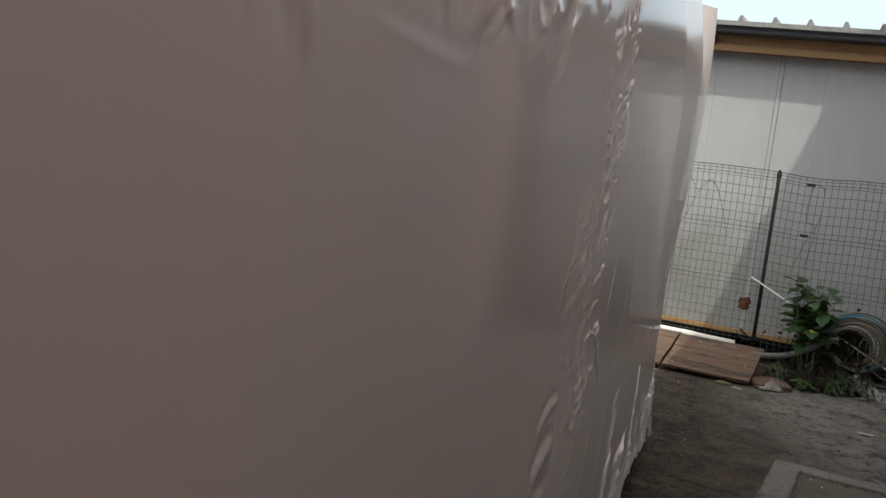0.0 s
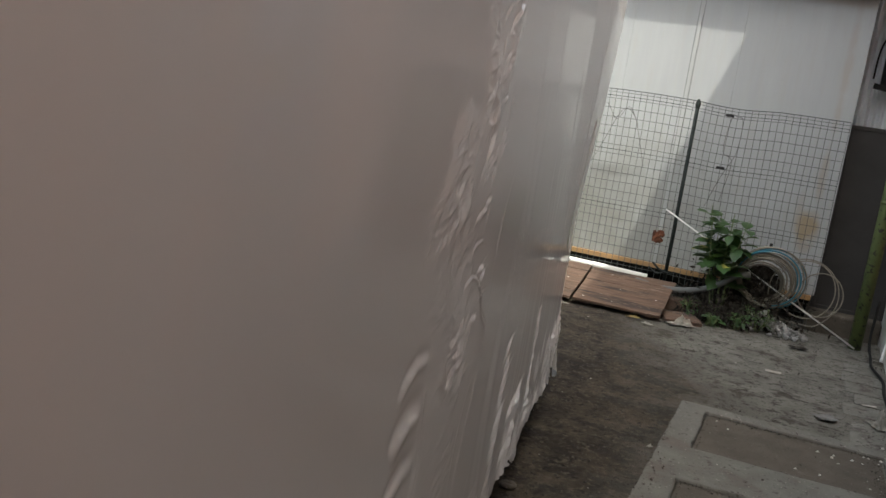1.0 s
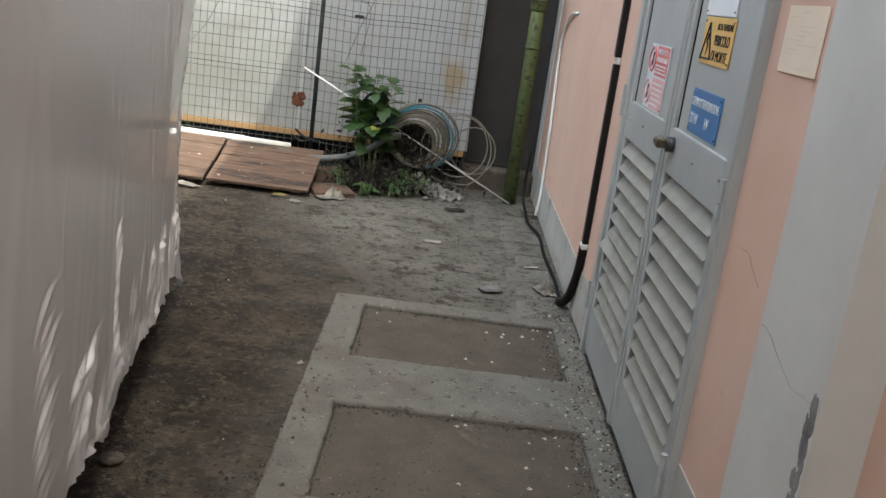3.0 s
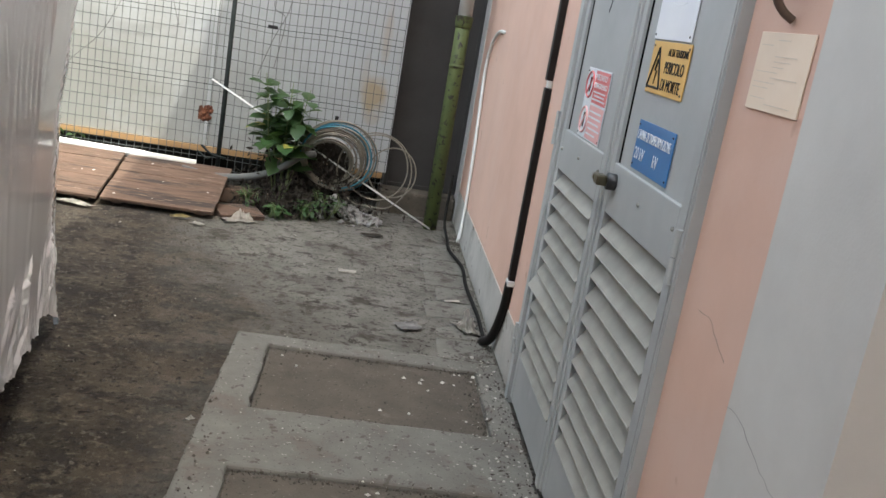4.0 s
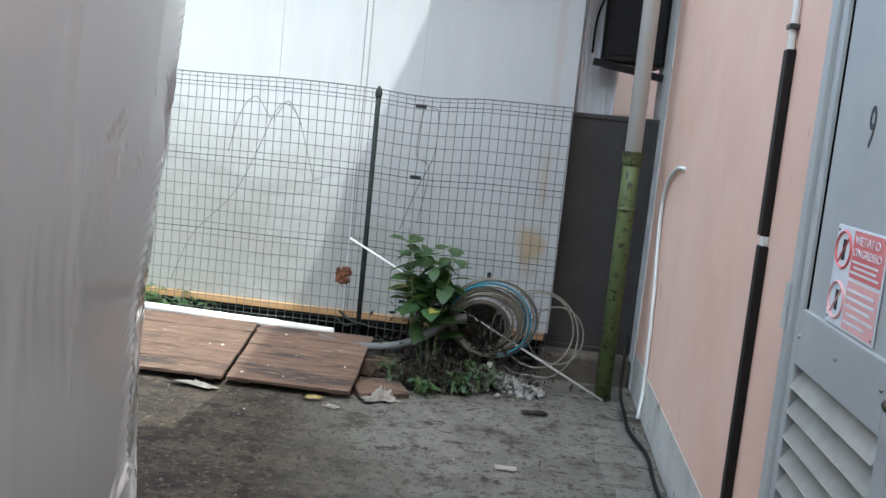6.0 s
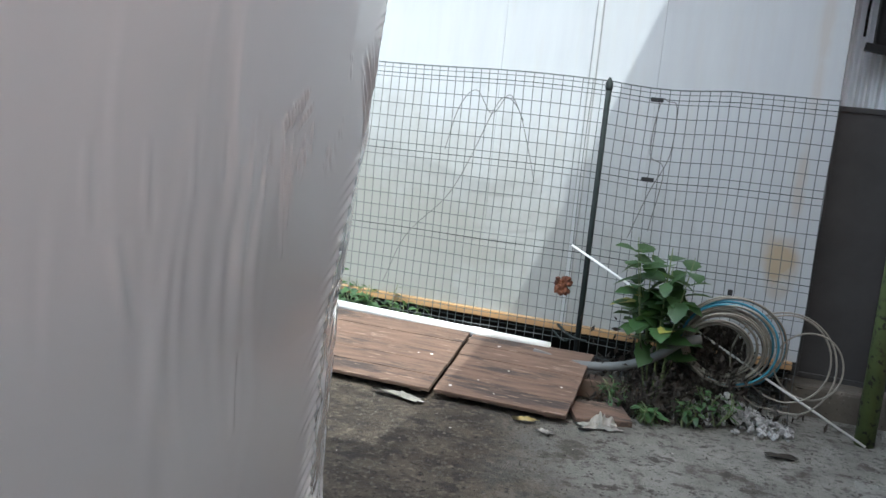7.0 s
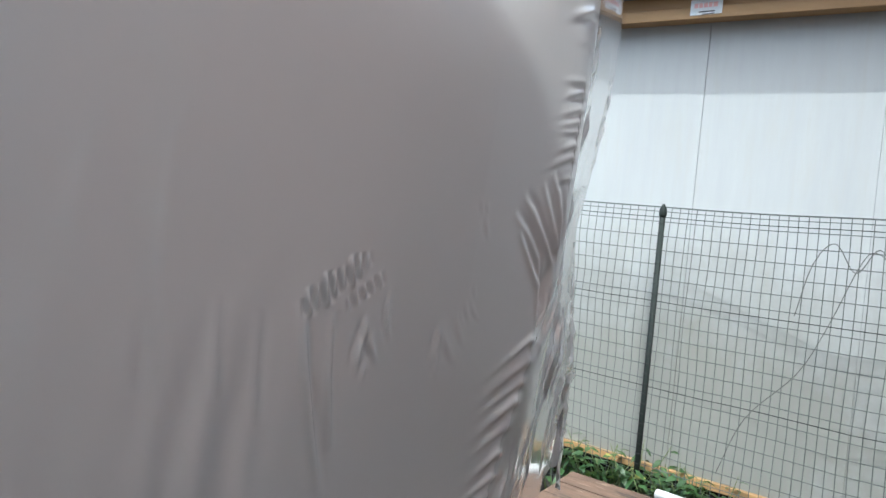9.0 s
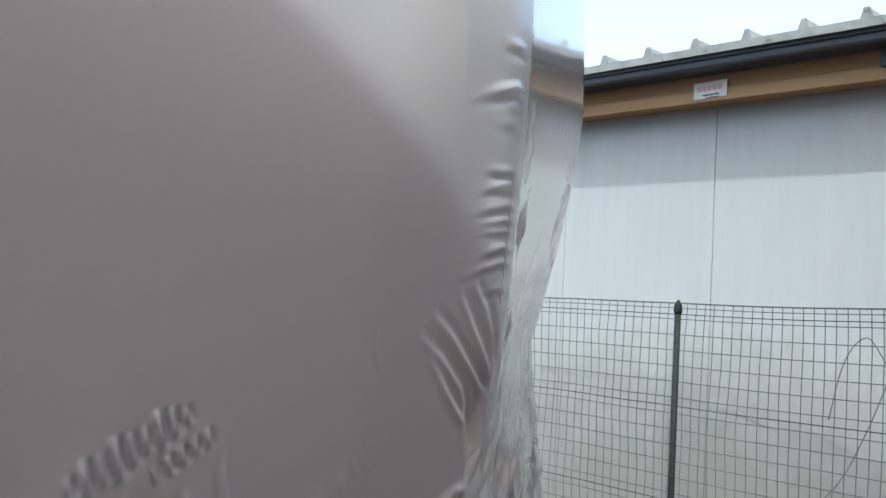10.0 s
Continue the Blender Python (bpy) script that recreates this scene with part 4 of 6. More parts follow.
PULL_Z, PULL = (0.8, 1.15, 1.38, 1.5, 2.0), (1.10, 1.0, 0.78, 0.60, 1.25)      # how far the end sheet spreads, by height


def film_plan():
    """Plan of the wrapped stack as a dense run of points from behind the camera, round the far corner and back."""
    pts = [(float(np.mean(np.interp(y + np.linspace(-0.2, 0.2, 21), FACE_Y, FACE_X))), y) for y in np.concatenate([np.arange(-2.2, 0.4, 0.1), np.arange(0.4, 1.05, 0.013), np.arange(1.05, 1.30, 0.0035), np.arange(1.30, 1.9, 0.007), np.arange(1.9, 2.55, 0.009), np.arange(2.55, 3.28, 0.0036), np.arange(3.28, 3.50, 0.009), np.arange(3.50, 3.78, 0.005), np.arange(3.78, 4.02, 0.006), np.arange(4.02, 4.24, 0.009), np.arange(4.24, 4.36, 0.004), np.arange(4.36, 5.0, 0.010), np.arange(5.0, 5.2, 0.006), np.arange(5.2, 5.40, 0.0024), np.arange(5.40, 5.45, 0.0035), np.arange(5.45, 5.62, 0.005), np.arange(5.62, 5.835, 0.0035)])]
    for a in np.linspace(0, 1, 26):            # the rounded far corner
        p0, p1, p2 = np.array((-1.0526, 5.835)), np.array((-1.062, 5.885)), np.array((-1.084, 5.925))
        q = (1 - a) ** 2 * p0 + 2 * a * (1 - a) * p1 + a * a * p2
        pts.append(tuple(q))
    for a in np.linspace(0.03, 1, 34):
        pts.append((-1.084 - 0.240 * a, 5.925 + 0.40 * a))
    pts += [(-1.375, 6.345), (-1.45, 6.30)]
    pts += [(-1.50, y) for y in np.arange(6.2, -2.2, -0.35)]
    return np.array(pts)


def wrapped_stack():
    plan = film_plan()
    step = np.linalg.norm(np.diff(plan, axis=0), axis=1)
    keep = np.concatenate([[True], step > 1e-4])
    plan = plan[keep]
    arc = np.concatenate([[0], np.cumsum(np.linalg.norm(np.diff(plan, axis=0), axis=1))])
    tang = np.gradient(plan, arc, axis=0)
    tang /= np.linalg.norm(tang, axis=1)[:, None]
    norm = np.stack([tang[:, 1], -tang[:, 0]], 1)
    nu, top = len(plan), 2.42
    py = plan[:, 1]
    front = (np.arange(nu) < np.argmax(py))
    hem = np.interp(py, HEM_Y, HEM_Z) + 0.020 * np.sin(py * 23) * np.sin(py * 7.1) + 0.003 * np.sin(py * 71 + 2 * np.sin(py * 13))
    corner_arc = arc[np.argmax(py > 5.89)]
    past = arc > corner_arc + 0.10                    # the end sheet hangs shorter
    rise = np.clip((arc - corner_arc - 0.02) / 0.30, 0, 1)
    hem = np.where(arc > corner_arc, 0.08 + 0.85 * rise ** 0.7, hem)
    hem = np.where(plan[:, 0] < -1.42, 0.3, hem)
    v = np.concatenate([np.linspace(0, 0.36, 190, endpoint=False), np.linspace(0.36, 0.74, 245, endpoint=False), np.linspace(0.74, 1, 90)])
    nv = len(v)
    Z = hem[:, None] + (top - hem[:, None]) * v[None, :]
    U = np.where(front, py, 5.84 + (arc - corner_arc))[:, None] + 0 * Z      # face coordinate
    D = np.zeros_like(Z)
    rng = np.random.default_rng(7)

    def folds(n, y, z, sy, sz, angle, spread, length, width, amp, both=True):
        """Short creases scattered round (y, z): a ridge with a furrow beside it."""
        for _ in range(n):
            y0, z0 = y + sy * rng.uniform(-1, 1), z + sz * rng.uniform(-1, 1)
            a = radians(angle + spread * rng.normal())
            ca, sa = math.cos(a), math.sin(a)
            L, W, A = length * rng.uniform(0.5, 1.4), width * rng.uniform(0.6, 1.4), amp * rng.uniform(0.5, 1.3)
            reach = 3.2 * max(L, 3 * W)
            k = np.where(np.abs(U[:, 0] - y0) < reach)[0]
            if not len(k):
                continue
            k = slice(k[0], k[-1] + 1)
            du, dv = U[k] - y0, Z[k] - z0
            s, t = du * ca + dv * sa, -du * sa + dv * ca
            t = t + 0.15 * s * s / max(L, 0.02)
            g = np.exp(-(s / L) ** 2)
            D[k] += A * g * (np.exp(-(t / W) ** 2) - (0.7 * np.exp(-((t - 1.6 * W) / W) ** 2) if both else 0))

    def vnoise(u, w, seed):
        """Smooth lattice noise, -1 to 1."""
        table = np.random.default_rng(seed).uniform(-1, 1, (64, 64))
        iu, iw = np.floor(u).astype(int), np.floor(w).astype(int)
        fu, fw = u - iu, w - iw
        fu, fw = fu * fu * (3 - 2 * fu), fw * fw * (3 - 2 * fw)
        g = lambda a, b: table[a % 64, b % 64]
        return (g(iu, iw) * (1 - fu) + g(iu + 1, iw) * fu) * (1 - fw) + (g(iu, iw + 1) * (1 - fu) + g(iu + 1, iw + 1) * fu) * fw

    def crumple(mask, long, wide, amp, angle, seed):
        """Crisp ridges of squeezed film, drawn out along one direction and bent by a slow warp."""
        a = radians(angle)
        p, q = U * math.cos(a) + Z * math.sin(a), -U * math.sin(a) + Z * math.cos(a)
        q = q + 0.03 * vnoise(p / 0.11, q / 0.11, seed + 1) + 0.012 * vnoise(p / 0.035, q / 0.035, seed + 2)
        r = (0.55 - np.abs(vnoise(p / long, q / wide, seed + 3))) + 0.45 * (0.55 - np.abs(vnoise(p / long * 2.1, q / wide * 2.3, seed + 4)))
        gate = np.clip(0.35 + 1.1 * vnoise(p / (1.6 * long), q / (3.0 * wide), seed + 5), 0, 1)
        D[:] += amp * mask * r * gate

    def ridge(points, width, amp, furrow=0.6, grow=False):
        """One raised fold edge along a run of (y, z) points, with a furrow on its lower side."""
        k = np.where((U[:, 0] > min(p[0] for p in points) - 0.15) & (U[:, 0] < max(p[0] for p in points) + 0.15))[0]
        k = slice(k[0], k[-1] + 1)
        best, side, along = np.full_like(Z[k], 9.0), np.ones_like(Z[k]), np.zeros_like(Z[k])
        for seg, ((ya, za), (yb, zb)) in enumerate(zip(points, points[1:])):
            dy, dz = yb - ya, zb - za
            t = np.clip(((U[k] - ya) * dy + (Z[k] - za) * dz) / (dy * dy + dz * dz), 0, 1)
            ey, ez = U[k] - ya - t * dy, Z[k] - za - t * dz
            d = np.hypot(ey, ez)
            near = d < best
            side = np.where(near & (d > 1e-6), np.sign(dy * ez - dz * ey), side)
            along = np.where(near, (seg + t) / (len(points) - 1), along)
            best = np.where(near, d, best)
        s = best * side
        fade = np.exp(-(best / (4 * width)) ** 4) * (along ** 0.8 * np.clip((1.02 - along) * 8, 0, 1) if grow else np.clip(4 * along * (1 - along), 0, 1) ** 0.6)
        D[k] += amp * fade * (np.exp(-(s / width) ** 2) - furrow * np.exp(-((s - 1.7 * width) / (1.3 * width)) ** 2))

    # low down the end sheet laps round the corner on to the long face
    over = 5.89 - np.interp(Z, (0.6, 0.9, 1.1, 1.3, 1.42), (0.17, 0.15, 0.10, 0.04, -0.05)) + 0.010 * vnoise(Z / 0.05, U / 0.3, 61)
    lap = np.clip((U - over) / 0.03, 0, 1) * (U < 5.96) * (Z < 1.42)

    def finger(z, length, width, amp, slope):
        """A gather that starts at the tied corner and dies away across the face."""
        d = np.minimum(over, 5.89) - 0.01 - U
        g = np.where(d > 0, np.exp(-(d / length) ** 2), np.exp(-(d / 0.022) ** 2))
        t = Z - z + slope * np.maximum(d, 0)
        D[:] += amp * g * (np.exp(-(t / width) ** 2) - 0.7 * np.exp(-((t + 1.6 * width) / (1.1 * width)) ** 2))

    def band(v, lo, hi, soft):
        return np.clip((v - lo) / soft, 0, 1) * np.clip((hi - v) / soft, 0, 1)

    # broad, slack shapes of the sheet
    D += 0.012 * np.sin(U * 1.9 + 0.6 * Z) * np.sin(Z * 1.6 + 0.4)
    # crinkled top band of the near length
    folds(12, 1.45, 1.67, 0.11, 0.05, 88, 6, 0.055, 0.009, 0.0035)
    ridge([(1.06, 1.64), (1.10, 1.630), (1.14, 1.636), (1.18, 1.668)], 0.0030, 0.0032)
    ridge([(1.215, 1.634), (1.235, 1.631), (1.255, 1.637), (1.280, 1.655)], 0.0022, 0.0026)
    ridge([(1.55, 1.640), (1.66, 1.634), (1.80, 1.624), (1.86, 1.64)], 0.012, 0.0010)
    folds(16, 2.0, 1.74, 0.45, 0.07, 74, 25, 0.05, 0.009, 0.0040)
    crumple(band(U, 1.25, 3.1, 0.3) * band(Z, 1.66, 2.6, 0.10), 0.085, 0.050, 0.011, 58, 11)
    # ridge where the sheet turns
    bend = 2.92 + 0.10 * np.sin(Z * 4.1 - 0.6) + 0.05 * np.sin(Z * 9.0)
    crumple(band(U - bend, -0.20, 0.20, 0.12) * np.clip((Z - 0.55) / 0.35, 0.25, 1), 0.070, 0.036, 0.0085, 36, 21)
    folds(60, 3.02, 1.42, 0.10, 0.52, 48, 26, 0.026, 0.0046, 0.0034)
    folds(6, 3.1, 1.2, 0.22, 0.8, 80, 10, 0.10, 0.009, 0.0008)
    ridge([(2.95, 1.092), (3.02, 1.078), (3.08, 1.040), (3.13, 0.970), (3.20, 0.925), (3.212, 0.905)], 0.0034, 0.0056)
    ridge([(3.205, 0.83), (3.17, 0.72), (3.13, 0.58), (3.12, 0.47)], 0.004, 0.0020)
    ridge([(2.90, 0.845), (2.925, 0.875), (2.945, 0.89)], 0.006, 0.006)
    for z0, w in ((0.945, 0.013), (0.83, 0.021), (0.72, 0.017)):
        ridge([(2.575, z0 - 0.035), (2.615, z0 - 0.004), (2.66, z0 + 0.014), (2.73, z0 + 0.012)], w, 0.30 * w, 0.9)
    ridge([(2.74, 0.90), (2.76, 0.72), (2.73, 0.56), (2.75, 0.4)], 0.010, 0.004)
    # long upright pulls and gathers towards the hem
    folds(14, 4.2, 1.3, 0.9, 0.6, 88, 5, 0.16, 0.012, 0.0008)
    folds(20, 4.3, 1.0, 1.0, 0.7, 89, 3, 0.45, 0.030, 0.0013)
    for i in range(11):
        folds(1, 3.635 + 0.010 * math.sin(i * 1.7), 0.34 + 0.042 * i, 0.004, 0.006, 30, 5, 0.052, 0.0085, 0.0070)
        folds(1, 4.285 + 0.008 * math.sin(i), 0.34 + 0.038 * i, 0.004, 0.006, 32, 6, 0.034, 0.0065, 0.0068)
    folds(12, 3.93, 0.41, 0.06, 0.10, 36, 12, 0.060, 0.009, 0.0075)
    folds(30, 4.5, 0.34, 0.6, 0.16, 48, 16, 0.06, 0.008, 0.0060)
    folds(26, 5.3, 0.29, 0.45, 0.18, 50, 18, 0.07, 0.008, 0.0068)
    lift = Z - hem[:, None]
    crumple(band(U, 2.4, 5.9, 0.2) * np.clip(1.15 - lift / 0.15, 0, 1), 0.060, 0.030, 0.018, 42, 31)
    crumple(band(U, 5.55, 5.92, 0.1) * np.clip(1.2 - lift / 0.40, 0, 1), 0.07, 0.026, 0.016, 80, 41)
    # a row of small ripples with pleats hanging below it
    for i in range(9):
        y, z = 5.225 + 0.0150 * i, 1.366 + 0.0080 * i
        k = (0.7, 1.1, 0.9, 1.3, 1.0, 0.8, 1.2, 0.9, 0.6)[i]
        ridge([(y - 0.005 * k, z + 0.018 * k), (y, z), (y + 0.006 * k, z - 0.016 * k)], 0.0046 * k ** 0.5, 0.0044 * k, 0.8)
    for i in range(5):
        y, z = 5.315 + 0.0150 * i, 1.372 + 0.0080 * i
        ridge([(y - 0.003, z + 0.010), (y + 0.004, z - 0.010)], 0.0036, 0.0030 + 0.0004 * (i % 3), 0.8)
    folds(5, 5.36, 1.315, 0.05, 0.04, 105, 10, 0.022, 0.0055, 0.0040)
    for yy, za, zb in ((4.885, 1.39, 1.26), (4.985, 1.38, 1.28), (5.095, 1.39, 1.26), (5.16, 1.37, 1.22), (4.76, 1.36, 1.22), (4.62, 1.36, 1.24)):
        ridge([(yy, za), (yy + 0.003, 0.5 * (za + zb)), (yy + 0.010, zb)], 0.007, 0.0022)
    ridge([(5.232, 1.36), (5.245, 1.30), (5.275, 1.20), (5.305, 1.11)], 0.0080, 0.0058)
    ridge([(5.285, 1.36), (5.295, 1.27), (5.315, 1.17)], 0.0075, 0.0044)
    for q, yy in enumerate((4.79, 4.865, 4.945, 5.02, 5.09, 5.155)):
        folds(1, yy, 1.13, 0.010, 0.04, 90, 1.5, 0.19, 0.018, 0.0023)
    ridge([(4.685, 1.23), (4.705, 1.17), (4.735, 1.09)], 0.013, 0.0030)
    ridge([(5.11, 0.97), (5.117, 0.90), (5.13, 0.81)], 0.011, 0.0042)
    # gathers along the tied far corner
    finger(1.895, 0.060, 0.0075, 0.0050, 0.35)
    for z in (1.765, 1.742, 1.722, 1.700, 1.676, 1.650, 1.628):
        finger(z + 0.004 * rng.normal(), 0.050 * rng.uniform(0.7, 1.25), 0.0062, 0.0028, 0.15 + 0.2 * rng.random())
    for z in (1.96, 1.84, 1.59):
        finger(z, 0.03, 0.006, 0.0022, 0.2)
    z = 1.29
    while z > 0.35:
        finger(z, 0.072 * rng.uniform(0.6, 1.2), 0.0095 * rng.uniform(0.8, 1.2), 0.0042 * rng.uniform(0.7, 1.2), 0.25 + 0.25 * rng.random())
        z -= rng.uniform(0.028, 0.046)
    # folds that run down into the corner, with a hollow under their ends
    for pts in (((5.70, 1.545), (5.745, 1.520), (5.79, 1.482), (5.855, 1.425)), ((5.79, 1.595), (5.825, 1.56), (5.85, 1.52), (5.868, 1.46)), ((5.675, 1.515), (5.73, 1.485), (5.785, 1.440), (5.835, 1.345)), ((5.70, 1.49), (5.735, 1.455), (5.80, 1.39), (5.825, 1.31)), ((5.76, 1.575), (5.80, 1.53), (5.84, 1.485), (5.86, 1.45))):
        ridge([(y + 0.028, z) for y, z in pts], 0.0075, 0.0062, 0.9, True)
    D -= 0.012 * np.exp(-((U - 5.863) / 0.020) ** 2) * np.exp(-((Z - 1.38) / 0.06) ** 2)
    folds(4, 5.62, 1.37, 0.03, 0.03, 112, 10, 0.016, 0.0048, 0.0022)
    folds(3, 5.60, 1.50, 0.03, 0.03, 112, 10, 0.012, 0.0040, 0.0016)
    folds(6, 5.55, 1.30, 0.04, 0.03, 108, 10, 0.022, 0.0055, 0.0026)
    crumple(lap, 0.10, 0.030, 0.010, 76, 71)
    turn = np.clip(U - over, 0, 0.2) * (Z < 1.42)
    D -= 0.35 * turn ** 2 * np.where(U > 5.89, np.exp(-(U - 5.89) / 0.08), 1.0)
    # the taut end sheet: slits along both edges, crumpled where it hangs free
    folds(26, 5.955, 1.5, 0.012, 0.55, 84, 6, 0.03, 0.006, 0.0045)
    folds(22, 6.29, 1.5, 0.02, 0.35, 80, 8, 0.03, 0.007, 0.0045)
    crumple(band(U, 5.96, 6.6, 0.05) * band(Z, 0.3, 1.55, 0.35), 0.12, 0.035, 0.026, 78, 51)
    D += 0.035 * np.exp(-((U - 5.80) / 0.07) ** 2) * np.clip((0.42 - Z) / 0.35, 0, 1)
    # the upper part leans back over the load
    lean = -0.058 * np.maximum(Z - 0.9, 0) * np.clip((U - 4.6) / 1.0, 0, 1) + (0.20 + 0.10 * np.clip((U - 5.1) / 0.3, 0, 1)) * np.maximum(Z - 1.72 + 0.07 * np.clip((U - 5.1) / 0.5, 0, 1), 0) ** 2 * np.clip((U - 3.0) / 1.6, 0.2, 1) * np.clip((5.80 - U) / 0.2, 0.25, 1)
    D -= lean
    D *= np.where((plan[:, 0] < -1.42), 0.2, 1.0)[:, None]
    X = plan[:, 0][:, None] + norm[:, 0][:, None] * D
    Y = plan[:, 1][:, None] + norm[:, 1][:, None] * D
    # the end sheet is pulled in towards its foot
    k0 = int(np.argmax(arc > corner_arc + 0.035))
    k1 = int(np.argmax(plan[:, 0] < -1.40))
    pull = np.interp(Z[k0:k1], PULL_Z, PULL)
    X[k0:k1] = X[k0 - 1][None, :] + (X[k0:k1] - X[k0 - 1][None, :]) * pull
    Y[k0:k1] = Y[k0 - 1][None, :] + (Y[k0:k1] - Y[k0 - 1][None, :]) * pull
    verts = np.stack([X, Y, Z], 2).reshape(-1, 3)
    i, j = np.meshgrid(np.arange(nu - 1), np.arange(nv - 1), indexing="ij")
    a = (i * nv + j).ravel()
    faces = np.stack([a, a + nv, a + nv + 1, a + 1], 1)
    # the flat top of the load
    th = thing("wrapped_stack", "tall stack of goods wrapped in crinkled silver-grey film", "wrapped goods", (-1.0, 3.0, 0.0))
    me = bpy.data.meshes.new("film")
    me.from_pydata((verts - np.array((-1.0, 3.0, 0.0))).tolist(), [], faces.tolist())
    me.materials.append(M["film"])
    me.materials.append(M["film_taut"])
    taut = (arc[i.ravel()] > corner_arc + 0.035) | (front[i.ravel()] & (U[:-1, :-1].ravel() > over[:-1, :-1].ravel()))
    me.polygons.foreach_set("material_index", taut.astype(np.int32))
    me.shade_smooth()
    ob = part("film", me, M["film"], th)
    bm = bmesh.new()
    ring = [bm.verts.new((x, y, z)) for x, y, z in zip(X[::6, -1], Y[::6, -1], Z[::6, -1])]
    bm.faces.new(ring)
    part("top_sheet", bm, M["film"], th)
    lean_out = 0.02
    # a loose torn end of the film hanging from the end sheet
    bm = bmesh.new()
    rows = []
    for j in range(41):
        t = j / 40
        z = 1.40 - 0.53 * t
        width = 0.022 + 0.050 * min(1.0, t * 1.5)
        c = float(np.interp(z, PULL_Z, PULL)) - 0.10
        row = []
        for i in range(13):
            u = i / 12
            crease = 0.009 * (1 - 2 * abs(noise.noise((u * 3.0, t * 6.0, 4.0)))) * (0.3 + t) + 0.004 * noise.noise((u * 9, t * 22, 1.0)) + 0.008
            x = -1.084 + lean_out * (z - 0.9) - 0.24 * c - 0.51 * width * u + 0.86 * crease
            y = 5.925 + 0.40 * c + 0.86 * width * u + 0.51 * crease
            row.append(bm.verts.new((x, y, z + (0.045 * (0.5 - u) + 0.015 * noise.noise((u * 6, 0, 8))) * max(0.0, t - 0.8) * 5)))
        rows.append(row)
    for r0, r1 in zip(rows, rows[1:]):
        for i in range(12):
            bm.faces.new((r0[i], r0[i + 1], r1[i + 1], r1[i]))
    part("loose_flap", bm, M["film_loose"], th, "torn end of film hanging loose, whitened for reflected light", True)
    bm = bmesh.new()
    for y in np.arange(-2.0, 4.2, 1.25):
        for x in (-1.38, -1.22):
            box(bm, x, x + 0.1, y, y + 1.2, -0.02, 0.10)
    part("pallet", bm, M["wood_dark"], th, "dark wooden bearers under the load")
    bm = bmesh.new()
    box(bm, -1.42, -0.90, -2.0, 3.4, 0.10, 2.2)
    box(bm, -1.42, -1.12, 3.4, 5.7, 0.10, 2.2)
    part("load", bm, M["gate"], th, "dark goods inside the film")


wrapped_stack()


